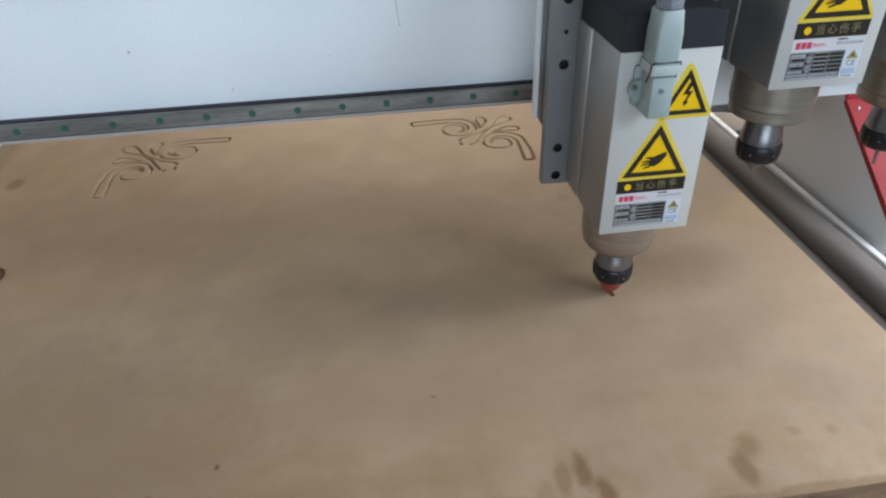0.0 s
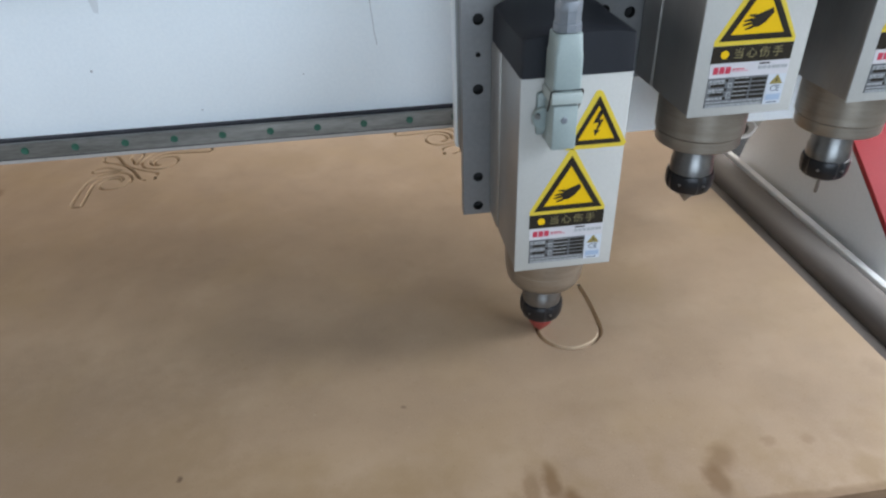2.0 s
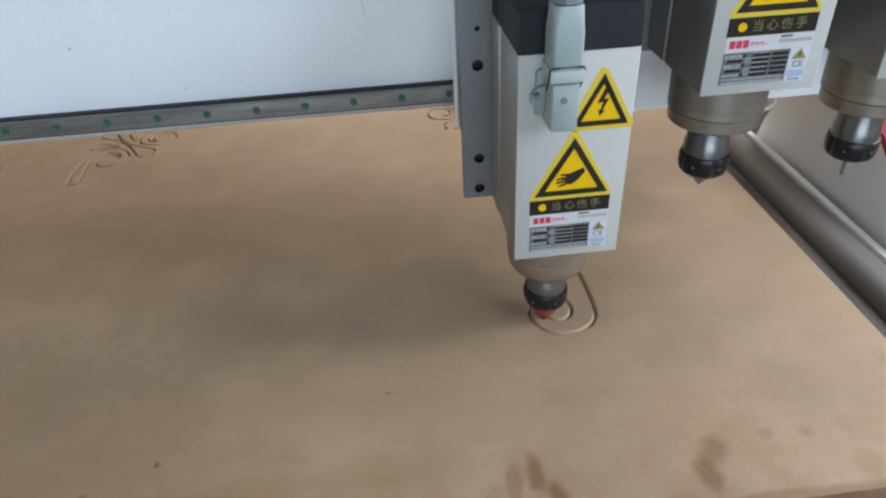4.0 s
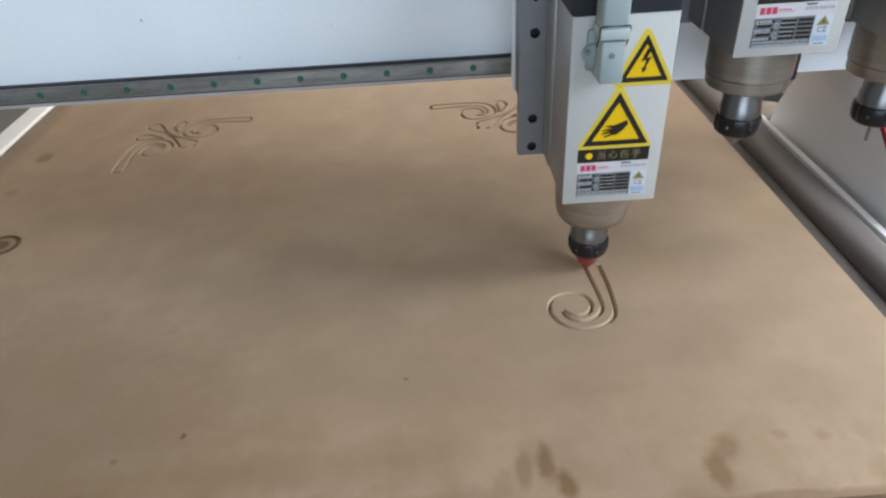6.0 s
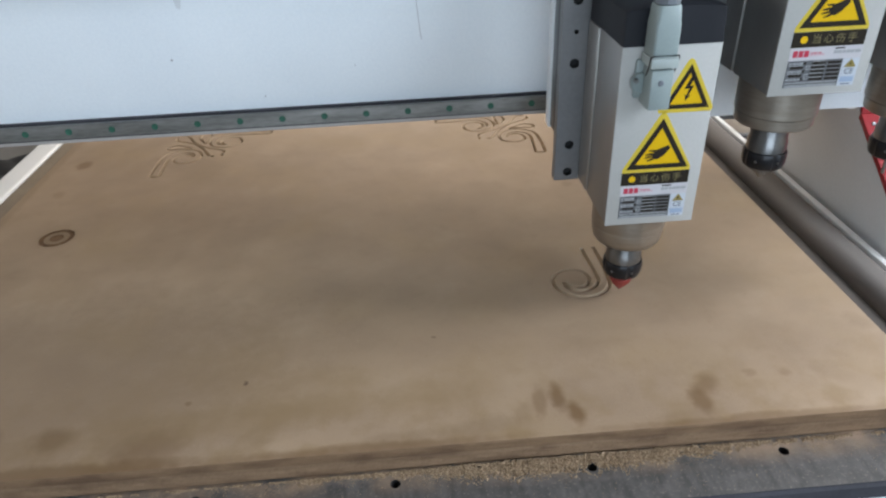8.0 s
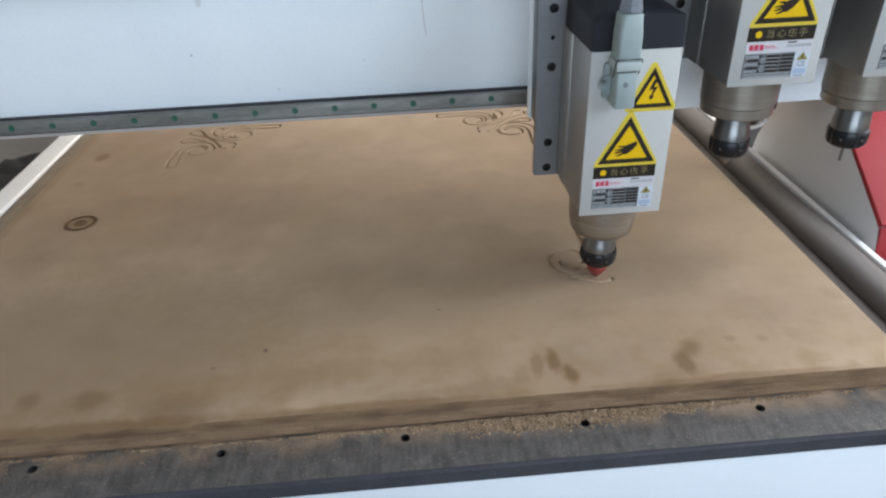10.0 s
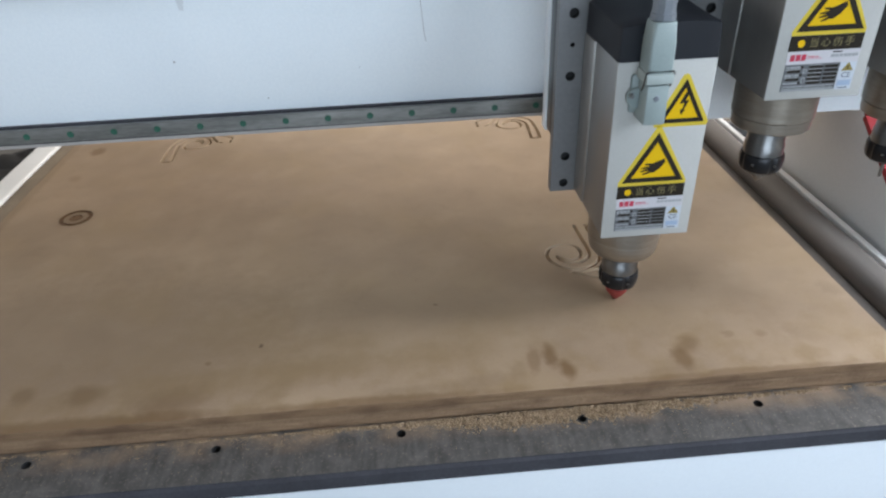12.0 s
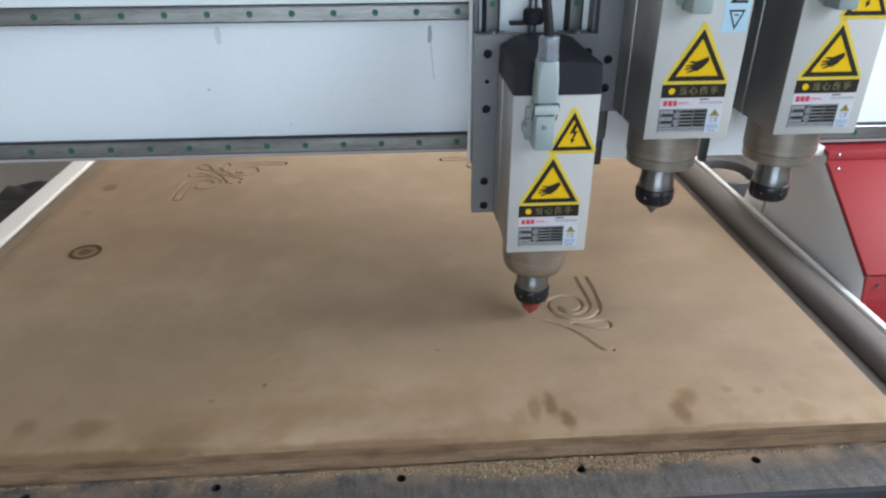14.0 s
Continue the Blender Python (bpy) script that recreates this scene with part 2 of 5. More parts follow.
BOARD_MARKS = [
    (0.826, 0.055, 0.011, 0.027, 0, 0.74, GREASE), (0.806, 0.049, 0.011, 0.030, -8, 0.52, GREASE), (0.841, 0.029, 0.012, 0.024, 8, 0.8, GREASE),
    (0.787, 0.036, 0.012, 0.026, -30, 0.3, DAMP_SHADE), (0.991, 0.056, 0.017, 0.024, -20, 0.55, GREASE), (0.975, 0.034, 0.015, 0.028, 0, 0.7, GREASE),
    (0.296, 0.050, 0.030, 0.022, 0, 0.78, GREASE), (0.225, 0.056, 0.018, 0.022, 0, 0.6, GREASE), (0.377, 0.032, 0.04, 0.03, 15, 0.34, DAMP_SHADE),
    (0.735, 0.020, 0.055, 0.016, 10, 0.4, DAMP_SHADE), (0.398, 0.006, 0.06, 0.012, 0, 0.4, GREASE), (0.654, 0.012, 0.05, 0.016, 6, 0.36, DAMP_SHADE),
    (1.044, 0.067, 0.010, 0.009, 0, 0.32, GREASE), (1.083, 0.065, 0.009, 0.009, 0, 0.3, GREASE), (1.211, 0.141, 0.018, 0.024, 20, 0.3, DAMP_SHADE),
    (1.133, 0.060, 0.03, 0.02, -30, 0.26, DAMP_SHADE), (0.061, 0.762, 0.019, 0.026, 0, 0.66, GREASE), (0.063, 0.637, 0.016, 0.018, 0, 0.26, GREASE),
    (0.950, 0.551, 0.012, 0.014, 0, 0.3, DAMP_SHADE), (0.516, 0.035, 0.05, 0.02, 10, 0.2, DAMP_SHADE), (0.95, 0.012, 0.05, 0.012, 4, 0.34, DAMP_SHADE),
    (0.55, 0.09, 0.09, 0.05, 10, 0.3, SOAK_SHADE), (0.45, 0.14, 0.10, 0.06, -15, 0.26, SOAK_SHADE), (0.68, 0.07, 0.07, 0.04, 5, 0.3, SOAK_SHADE), (0.36, 0.09, 0.06, 0.05, 0, 0.26, SOAK_SHADE),
    (0.28, 0.004, 0.22, 0.016, 0, 0.75, GREASE), (0.62, 0.003, 0.20, 0.011, 0, 0.6, GREASE), (0.10, 0.010, 0.14, 0.018, 0, 0.6, DAMP_SHADE), (1.02, 0.003, 0.2, 0.009, 0, 0.55, GREASE), (0.40, 0.030, 0.05, 0.03, 20, 0.55, GREASE), (0.47, 0.055, 0.30, 0.03, 4, 0.4, SOAK_SHADE), (0.90, 0.15, 0.06, 0.04, 20, 0.2, DAMP_SHADE), (1.10, 0.12, 0.06, 0.05, 0, 0.2, DAMP_SHADE), (1.02, 0.20, 0.05, 0.05, 0, 0.18, DAMP_SHADE), (0.52, 0.80, 0.10, 0.05, 0, 0.2, SOAK_SHADE), (0.66, 0.60, 0.12, 0.07, 10, 0.18, DAMP_SHADE),
    # broad patches: the weaker light at the front left, put into the colour
    (0.22, 0.13, 0.42, 0.22, 8, 0.42, DAMP_SHADE), (0.62, 0.16, 0.30, 0.14, -6, 0.16, SOAK_SHADE),
    # the blob at (0.30, 0.69) is the gantry's soft shadow painted on
    (0.1235, 0.4815, 0.036, 0.036, 0, 0.75, DAMP_SHADE), (0.09, 0.357, 0.06, 0.05, 0, 0.22, DAMP_SHADE), (0.30, 0.69, 0.06, 0.06, 0, 0.22, DAMP_SHADE), (0.004, 0.6, 0.016, 1.4, 0, 0.34, DAMP_SHADE), (0.483, 0.112, 0.004, 0.004, 0, 0.7, BURN), (0.425, 0.088, 0.006, 0.005, 0, 0.5, GREASE), (0.70, 0.17, 0.003, 0.003, 0, 0.5, BURN),
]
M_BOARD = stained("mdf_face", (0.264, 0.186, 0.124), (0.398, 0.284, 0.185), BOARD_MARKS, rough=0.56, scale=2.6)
M_CUT = surface("mdf_fresh_cut", (0.41, 0.305, 0.205), (0.51, 0.390, 0.270), 0.85, scale=60, fine=900, bump=0.3)
M_OLDCUT = surface("mdf_older_cut", (0.36, 0.260, 0.165), (0.46, 0.345, 0.228), 0.85, scale=60, fine=900, bump=0.3)


def worn_edge_material(name, dark, light, wet):
    """A sawn board edge: thin bands along the board, soaked patches and crumbs."""
    m, t, b = nodes_of(name)
    N, K = t.nodes, t.links
    tc = N.new("ShaderNodeTexCoord")
    outs = []
    for stretch, s, d in (((4, 1, 170), 1.0, 4.0), ((1, 1, 3), 16.0, 5.0), ((1, 1, 1), 420.0, 3.0)):
        mp, n = N.new("ShaderNodeMapping"), N.new("ShaderNodeTexNoise")
        mp.inputs["Scale"].default_value = stretch
        n.inputs["Scale"].default_value, n.inputs["Detail"].default_value = s, d
        K.new(tc.outputs["Object"], mp.inputs["Vector"])
        K.new(mp.outputs["Vector"], n.inputs["Vector"])
        outs.append(n.outputs["Fac"])
    mixf = N.new("ShaderNodeMix")
    mixf.inputs["Factor"].default_value = 0.3
    K.new(outs[0], mixf.inputs["A"])
    K.new(outs[2], mixf.inputs["B"])
    ramp = N.new("ShaderNodeValToRGB")
    ramp.color_ramp.elements[0].position, ramp.color_ramp.elements[0].color = 0.30, rgb(dark)
    ramp.color_ramp.elements[1].position, ramp.color_ramp.elements[1].color = 0.70, rgb(light)
    K.new(mixf.outputs["Result"], ramp.inputs["Fac"])
    mr, mx = N.new("ShaderNodeMapRange"), N.new("ShaderNodeMix")
    mr.inputs["From Min"].default_value, mr.inputs["From Max"].default_value, mr.inputs["To Max"].default_value = 0.47, 0.68, 0.8
    mx.data_type = "RGBA"
    mx.inputs["B"].default_value = rgb(wet)
    K.new(outs[1], mr.inputs["Value"])
    K.new(mr.outputs["Result"], mx.inputs["Factor"])
    K.new(ramp.outputs["Color"], mx.inputs["A"])
    K.new(mx.outputs["Result"], b.inputs["Base Color"])
    b.inputs["Roughness"].default_value = 0.82
    bp = N.new("ShaderNodeBump")
    bp.inputs["Strength"].default_value, bp.inputs["Distance"].default_value = 0.25, 0.001
    K.new(mixf.outputs["Result"], bp.inputs["Height"])
    K.new(bp.outputs["Normal"], b.inputs["Normal"])
    return m


M_EDGE = worn_edge_material("mdf_edge", (0.165, 0.096, 0.050), (0.230, 0.142, 0.078), (0.100, 0.054, 0.028))
M_SPOIL = worn_edge_material("old_board_edge", (0.190, 0.115, 0.064), (0.260, 0.167, 0.098), (0.115, 0.064, 0.034))
M_SCORCH = surface("scorched_board", (0.095, 0.048, 0.020), (0.20, 0.110, 0.050), 0.8, scale=60, fine=500, bump=0.3)
M_DUST, dust_tree, dust_node = nodes_of("sawdust")
island = dust_tree.nodes.new("ShaderNodeNewGeometry")
dust_ramp = dust_tree.nodes.new("ShaderNodeValToRGB")
dust_ramp.color_ramp.elements[0].color, dust_ramp.color_ramp.elements[1].color = rgb((0.15, 0.098, 0.055)), rgb((0.40, 0.290, 0.185))
dust_tree.links.new(island.outputs["Random Per Island"], dust_ramp.inputs["Fac"])
dust_tree.links.new(dust_ramp.outputs["Color"], dust_node.inputs["Base Color"])
dust_node.inputs["Roughness"].default_value = 0.9


def bed_material():
    """Grey ground plate: streaks across it, oily dark blotches, and dust that lies in patches."""
    m, t, b = nodes_of("grey_bed_plate")
    N, K = t.nodes, t.links
    tc = N.new("ShaderNodeTexCoord")

    def noise_out(stretch, s, d):
        mp, n = N.new("ShaderNodeMapping"), N.new("ShaderNodeTexNoise")
        mp.inputs["Scale"].default_value = stretch
        n.inputs["Scale"].default_value, n.inputs["Detail"].default_value = s, d
        K.new(tc.outputs["Object"], mp.inputs["Vector"])
        K.new(mp.outputs["Vector"], n.inputs["Vector"])
        return n.outputs["Fac"]

    streak, blotch, dust, speck = noise_out((5, 1.0, 1), 26.0, 7.0), noise_out((1, 1, 1), 24.0, 6.0), noise_out((1, 1.6, 1), 34.0, 8.0), noise_out((1, 1, 1), 330.0, 3.0)
    ramp = N.new("ShaderNodeValToRGB")
    ramp.color_ramp.elements[0].position, ramp.color_ramp.elements[0].color = 0.26, rgb((0.046, 0.043, 0.041))
    ramp.color_ramp.elements[1].position, ramp.color_ramp.elements[1].color = 0.76, rgb((0.108, 0.101, 0.094))
    K.new(streak, ramp.inputs["Fac"])
    colour = ramp.outputs["Color"]
    for src, lo, hi, amount, tone in ((blotch, 0.50, 0.70, 0.6, (0.040, 0.037, 0.034)), (dust, 0.52, 0.74, 0.4, (0.17, 0.15, 0.14)), (speck, 0.58, 0.70, 0.55, (0.23, 0.19, 0.16))):
        mr, mx = N.new("ShaderNodeMapRange"), N.new("ShaderNodeMix")
        mr.inputs["From Min"].default_value, mr.inputs["From Max"].default_value, mr.inputs["To Max"].default_value = lo, hi, amount
        mx.data_type = "RGBA"
        mx.inputs["B"].default_value = rgb(tone)
        K.new(src, mr.inputs["Value"])
        K.new(mr.outputs["Result"], mx.inputs["Factor"])
        K.new(colour, mx.inputs["A"])
        colour = mx.outputs["Result"]
    # brown powder that lies along the board's foot, thinning outwards
    sep, near, film, mx = N.new("ShaderNodeSeparateXYZ"), N.new("ShaderNodeMapRange"), N.new("ShaderNodeMath"), N.new("ShaderNodeMix")
    K.new(tc.outputs["Object"], sep.inputs["Vector"])
    K.new(sep.outputs["Y"], near.inputs["Value"])
    near.inputs["From Min"].default_value, near.inputs["From Max"].default_value = -0.034, -0.002
    film.operation = "MULTIPLY"
    clumps = N.new("ShaderNodeMapRange")
    clumps.inputs["From Min"].default_value, clumps.inputs["From Max"].default_value = 0.40, 0.66
    K.new(noise_out((1, 1.5, 1), 20.0, 7.0), clumps.inputs["Value"])
    K.new(near.outputs["Result"], film.inputs[0])
    K.new(clumps.outputs["Result"], film.inputs[1])
    mx.data_type = "RGBA"
    mx.inputs["B"].default_value = rgb((0.30, 0.205, 0.135))
    K.new(film.outputs["Value"], mx.inputs["Factor"])
    K.new(colour, mx.inputs["A"])
    colour = mx.outputs["Result"]
    K.new(colour, b.inputs["Base Color"])
    b.inputs["Roughness"].default_value, b.inputs["Specular IOR Level"].default_value = 0.62, 0.35
    bp = N.new("ShaderNodeBump")
    bp.inputs["Strength"].default_value, bp.inputs["Distance"].default_value = 0.3, 0.001
    K.new(speck, bp.inputs["Height"])
    K.new(bp.outputs["Normal"], b.inputs["Normal"])
    return m


M_BED = bed_material()
M_LIP = surface("dark_bed_rim", (0.034, 0.034, 0.040), (0.060, 0.060, 0.070), 0.75, spec=0.15, scale=20, fine=300, bump=0.1)
M_HOLE = surface("dark_hollow", (0.008, 0.008, 0.009), (0.016, 0.016, 0.017), 0.8, bump=0)
M_FRAME = surface("white_machine_paint", (0.765, 0.82, 0.872), (0.875, 0.92, 0.955), 0.35, scale=4, fine=260, bump=0.05, rough_var=0.06)
# the same white paint, darkened to put the front panel's shade into it
M_APRON = surface("shaded_white_machine_paint", (0.64, 0.68, 0.72), (0.70, 0.74, 0.78), 0.35, scale=4, fine=260, bump=0.05, rough_var=0.06)
M_STRIP = surface("dusty_filler_strip", (0.20, 0.150, 0.100), (0.29, 0.222, 0.150), 0.75, scale=14, fine=200, bump=0.15)
M_TRACK = surface("dark_filler_strip", (0.050, 0.040, 0.033), (0.090, 0.073, 0.060), 0.75, scale=14, fine=200, bump=0.15)
M_CREAM = surface("cream_painted_steel", (0.84, 0.82, 0.78), (0.91, 0.895, 0.86), 0.4, scale=9, fine=200, bump=0.06)
M_STEEL = surface("dull_steel_cover", (0.135, 0.118, 0.105), (0.195, 0.174, 0.158), 0.6, metal=0.0, spec=0.25, scale=5, fine=120, bump=0.06, stretch=(8, 0.4, 8))
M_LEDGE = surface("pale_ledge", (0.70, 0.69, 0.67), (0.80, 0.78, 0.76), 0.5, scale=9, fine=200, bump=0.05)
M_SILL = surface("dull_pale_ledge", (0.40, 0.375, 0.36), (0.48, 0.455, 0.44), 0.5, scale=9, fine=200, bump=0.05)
M_RAIL = surface("ground_rail_steel", (0.13, 0.132, 0.128), (0.34, 0.34, 0.33), 0.36, metal=0.85, scale=7, fine=60, bump=0.06, stretch=(1.2, 6, 10), rough_var=0.16)
M_OILRAIL = surface("oily_rail", (0.10, 0.11, 0.105), (0.17, 0.18, 0.172), 0.4, metal=0.4, scale=8, fine=120, bump=0.06)
M_SLIDE = surface("oiled_slide_steel", (0.05, 0.052, 0.055), (0.11, 0.115, 0.12), 0.35, metal=0.8, scale=8, fine=120, bump=0.06)
M_PLUG = surface("green_plug", (0.012, 0.075, 0.050), (0.022, 0.115, 0.075), 0.5, scale=60, fine=500, bump=0.1)
M_CAST = surface("grey_aluminium_plate", (0.160, 0.162, 0.168), (0.220, 0.222, 0.229), 0.5, metal=0.35, scale=9, fine=200, bump=0.12)
M_SHELL = surface("pale_grey_powder_coat", (0.420, 0.417, 0.400), (0.482, 0.479, 0.460), 0.42, scale=10, fine=420, bump=0.12, rough_var=0.05)
M_SIDE = surface("brushed_aluminium_housing", (0.29, 0.284, 0.275), (0.38, 0.373, 0.362), 0.45, metal=0.75, scale=8, fine=200, bump=0.1, stretch=(1, 3, 0.4))
M_CAP = surface("black_fan_cowl", (0.0090, 0.0105, 0.0150), (0.015, 0.0170, 0.0230), 0.6, scale=12, fine=380, bump=0.15, spec=0.3)
M_NOSE = surface("turned_nose_ring", (0.29, 0.252, 0.210), (0.40, 0.355, 0.302), 0.34, metal=0.8, scale=20, fine=160, bump=0.08, stretch=(1, 1, 8))
M_CHROME = surface("bright_steel", (0.19, 0.19, 0.192), (0.28, 0.28, 0.282), 0.33, metal=1.0, scale=20, fine=200, bump=0.03, rough_var=0.06)
M_NUT = surface("blackened_nut", (0.014, 0.014, 0.016), (0.032, 0.032, 0.036), 0.32, metal=0.5, scale=30, fine=300, bump=0.08)
M_RED_BIT = surface("red_cutter_paint", (0.20, 0.028, 0.024), (0.30, 0.048, 0.036), 0.5, scale=60, fine=400, bump=0.1)
M_BIT = surface("grey_carbide", (0.20, 0.19, 0.18), (0.34, 0.32, 0.30), 0.3, metal=0.9, scale=60, fine=400, bump=0.05)
M_PLUGBOX = surface("grey_green_connector", (0.235, 0.290, 0.288), (0.295, 0.350, 0.348), 0.4, scale=20, fine=500, bump=0.1)
M_PALEBOX = surface("pale_connector", (0.340, 0.390, 0.382), (0.400, 0.450, 0.440), 0.4, scale=20, fine=500, bump=0.1)
M_GLAND = surface("blue_grey_gland", (0.165, 0.185, 0.215), (0.225, 0.245, 0.275), 0.4, metal=0.3, scale=30, fine=400, bump=0.08)
M_RUBBER = surface("black_cable", (0.007, 0.007, 0.008), (0.013, 0.013, 0.014), 0.6, spec=0.25, scale=30, fine=300, bump=0.1)
M_SALLOW = surface("pale_yellow_sticker", (0.58, 0.43, 0.030), (0.66, 0.49, 0.045), 0.4, scale=30, fine=500, bump=0.03)
M_YELLOW = surface("yellow_sticker", (0.66, 0.41, 0.002), (0.73, 0.46, 0.004), 0.5, spec=0.2, scale=30, fine=500, bump=0.03)
M_INK = surface("black_print", (0.016, 0.012, 0.008), (0.028, 0.022, 0.016), 0.6, spec=0.15, scale=30, fine=500, bump=0.02)
M_OLIVE = surface("dull_yellow_print", (0.15, 0.125, 0.055), (0.20, 0.165, 0.07), 0.45, scale=40, fine=500, bump=0.02)
M_LILAC = surface("pale_blue_sticker", (0.47, 0.51, 0.57), (0.54, 0.57, 0.62), 0.4, scale=40, fine=500, bump=0.02)
M_PINK = surface("faded_red_print", (0.52, 0.26, 0.31), (0.60, 0.33, 0.38), 0.4, scale=40, fine=500, bump=0.02)
M_AMBER = surface("amber_print", (0.21, 0.165, 0.045), (0.27, 0.21, 0.06), 0.4, scale=40, fine=500, bump=0.02)
M_SLATE = surface("slate_blue_print", (0.09, 0.11, 0.15), (0.14, 0.16, 0.20), 0.4, scale=40, fine=500, bump=0.02)
M_BLUEBOX = surface("pale_blue_print", (0.29, 0.37, 0.50), (0.34, 0.42, 0.55), 0.4, scale=40, fine=500, bump=0.02)
M_PALE = surface("pale_sticker", (0.50, 0.485, 0.515), (0.57, 0.55, 0.575), 0.4, scale=30, fine=500, bump=0.02)
M_PLATE = surface("dark_nameplate", (0.105, 0.11, 0.12), (0.155, 0.16, 0.17), 0.4, metal=0.2, scale=40, fine=500, bump=0.02)
M_GREYINK = surface("grey_print", (0.30, 0.31, 0.32), (0.38, 0.39, 0.40), 0.45, scale=40, fine=500, bump=0.02)
M_REDINK = surface("red_print", (0.43, 0.030, 0.062), (0.51, 0.045, 0.085), 0.4, scale=40, fine=500, bump=0.02)
M_BLUE = surface("light_blue_sticker", (0.36, 0.53, 0.64), (0.42, 0.60, 0.70), 0.4, scale=40, fine=500, bump=0.02)
M_RED = surface("red_gloss_paint", (0.27, 0.019, 0.023), (0.33, 0.028, 0.032), 0.52, scale=5, fine=260, bump=0.05, rough_var=0.06, spec=0.3)
M_CHEEK = surface("grey_side_plate", (0.55, 0.54, 0.53), (0.64, 0.63, 0.62), 0.42, metal=0.0, scale=4, fine=220, bump=0.06)
M_FLOOR = surface("workshop_floor", (0.15, 0.145, 0.138), (0.22, 0.213, 0.204), 0.6, scale=1.3, fine=45, bump=0.15)
M_WALL = surface("workshop_wall", (0.42, 0.42, 0.41), (0.54, 0.54, 0.53), 0.8, scale=0.8, fine=30, bump=0.1)
M_SCUFF = surface("grime_mark", (0.38, 0.39, 0.42), (0.50, 0.51, 0.54), 0.7, scale=80, fine=500, bump=0.02)
M_FAINT = surface("faint_grime", (0.62, 0.65, 0.69), (0.74, 0.78, 0.82), 0.6, scale=80, fine=500, bump=0.02)
M_DRUM = surface("dark_drum_wall", (0.040, 0.039, 0.038), (0.066, 0.064, 0.062), 0.5, scale=8, fine=120, bump=0.1)
M_DAMPDUST = surface("dull_brown_dust", (0.12, 0.095, 0.070), (0.18, 0.145, 0.110), 0.9, scale=30, fine=300, bump=0.3)
M_DARKBAG = surface("black_sheet", (0.012, 0.012, 0.013), (0.03, 0.03, 0.032), 0.5, scale=6, fine=60, bump=0.2)


# ---------------------------------------------------------------- building helpers
def part(name, bm, material, parent=None, label="", smooth=35):
    """Link a bmesh as one mesh object, under its thing or part."""
    me = bpy.data.meshes.new(name)
    bmesh.ops.recalc_face_normals(bm, faces=bm.faces)
    flat = bm.faces.layers.int.get("flat")
    for f in bm.faces:
        f.smooth = bool(smooth) and not (flat and f[flat])
    bm.to_mesh(me)
    bm.free()
    for mt in material if isinstance(material, (list, tuple)) else [material]:
        me.materials.append(mt)
    if smooth:
        me.set_sharp_from_angle(angle=radians(smooth))
    ob = new(name, me)
    ob.parent = parent
    if label:
        ob["label"] = label
    return ob


def shared(name, me, parent, m):
    """One more object on a mesh that is already there."""
    ob = new(name, me)
    ob.parent, ob.matrix_basis = parent, m
    return ob


def empty(name, m=None):
    ob = new(name)
    ob.empty_display_size = 0.05
    if m:
        ob.matrix_basis = m
    return ob


def add_box(bm, x0, x1, y0, y1, z0, z1, bevel=0.0, segments=2):
    flat = bm.faces.layers.int.get("flat") or bm.faces.layers.int.new("flat")
    before = set(bm.faces)
    made = bmesh.ops.create_cube(bm, size=1.0)["verts"]
    for v in made:
        v.co = Vector((x0 + (v.co.x + 0.5) * (x1 - x0), y0 + (v.co.y + 0.5) * (y1 - y0), z0 + (v.co.z + 0.5) * (z1 - z0)))
    if bevel:
        edges = list({e for v in made for e in v.link_edges})
        bmesh.ops.bevel(bm, geom=edges, offset=bevel, segments=segments, affect="EDGES", profile=0.5)
    for f in bm.faces:
        if f not in before:
            f.normal_update()
            f[flat] = int(max(abs(c) for c in f.normal) > 0.9999)
    return bm


def box(x0, x1, y0, y1, z0, z1, bevel=0.0, segments=2):
    return add_box(bmesh.new(), x0, x1, y0, y1, z0, z1, bevel, segments)


def add_prism(bm, outline, d0, d1, axis="z", bevel=0.0):
    """An outline of (a, b) pushed from d0 to d1 along an axis: z takes (x, y), y takes (x, z), x takes (y, z)."""
    put = {"z": lambda a, b, d: (a, b, d), "y": lambda a, b, d: (a, d, b), "x": lambda a, b, d: (d, a, b)}[axis]
    low, high = [bm.verts.new(put(a, b, d0)) for a, b in outline], [bm.verts.new(put(a, b, d1)) for a, b in outline]
    n = len(outline)
    fresh = [bm.faces.new(low[::-1]), bm.faces.new(high)]
    fresh += [bm.faces.new((low[i], low[(i + 1) % n], high[(i + 1) % n], high[i])) for i in range(n)]
    bmesh.ops.recalc_face_normals(bm, faces=fresh)
    if bevel:
        bmesh.ops.bevel(bm, geom=list({e for f in fresh for e in f.edges}), offset=bevel, segments=2, affect="EDGES", profile=0.5)
    return bm


def prism(outline, d0, d1, axis="z", bevel=0.0):
    return add_prism(bmesh.new(), outline, d0, d1, axis, bevel)


def add_lathe(bm, profile, segments=40, centre=(0, 0), axis="z"):
    """Turn (radius, height) pairs round an axis."""
    rings = []
    for r, h in profile:
        ring = []
        for i in range(segments):
            a = 2 * math.pi * i / segments
            p = (centre[0] + r * math.cos(a), centre[1] + r * math.sin(a), h)
            if axis == "y":
                p = (centre[0] + r * math.cos(a), h, centre[1] + r * math.sin(a))
            elif axis == "x":
                p = (h, centre[0] + r * math.cos(a), centre[1] + r * math.sin(a))
            ring.append(bm.verts.new(p))
        rings.append(ring)
    for a, b in zip(rings, rings[1:]):
        for i in range(segments):
            bm.faces.new((a[i], a[(i + 1) % segments], b[(i + 1) % segments], b[i]))
    bm.faces.new(rings[0][::-1])
    bm.faces.new(rings[-1])
    return bm


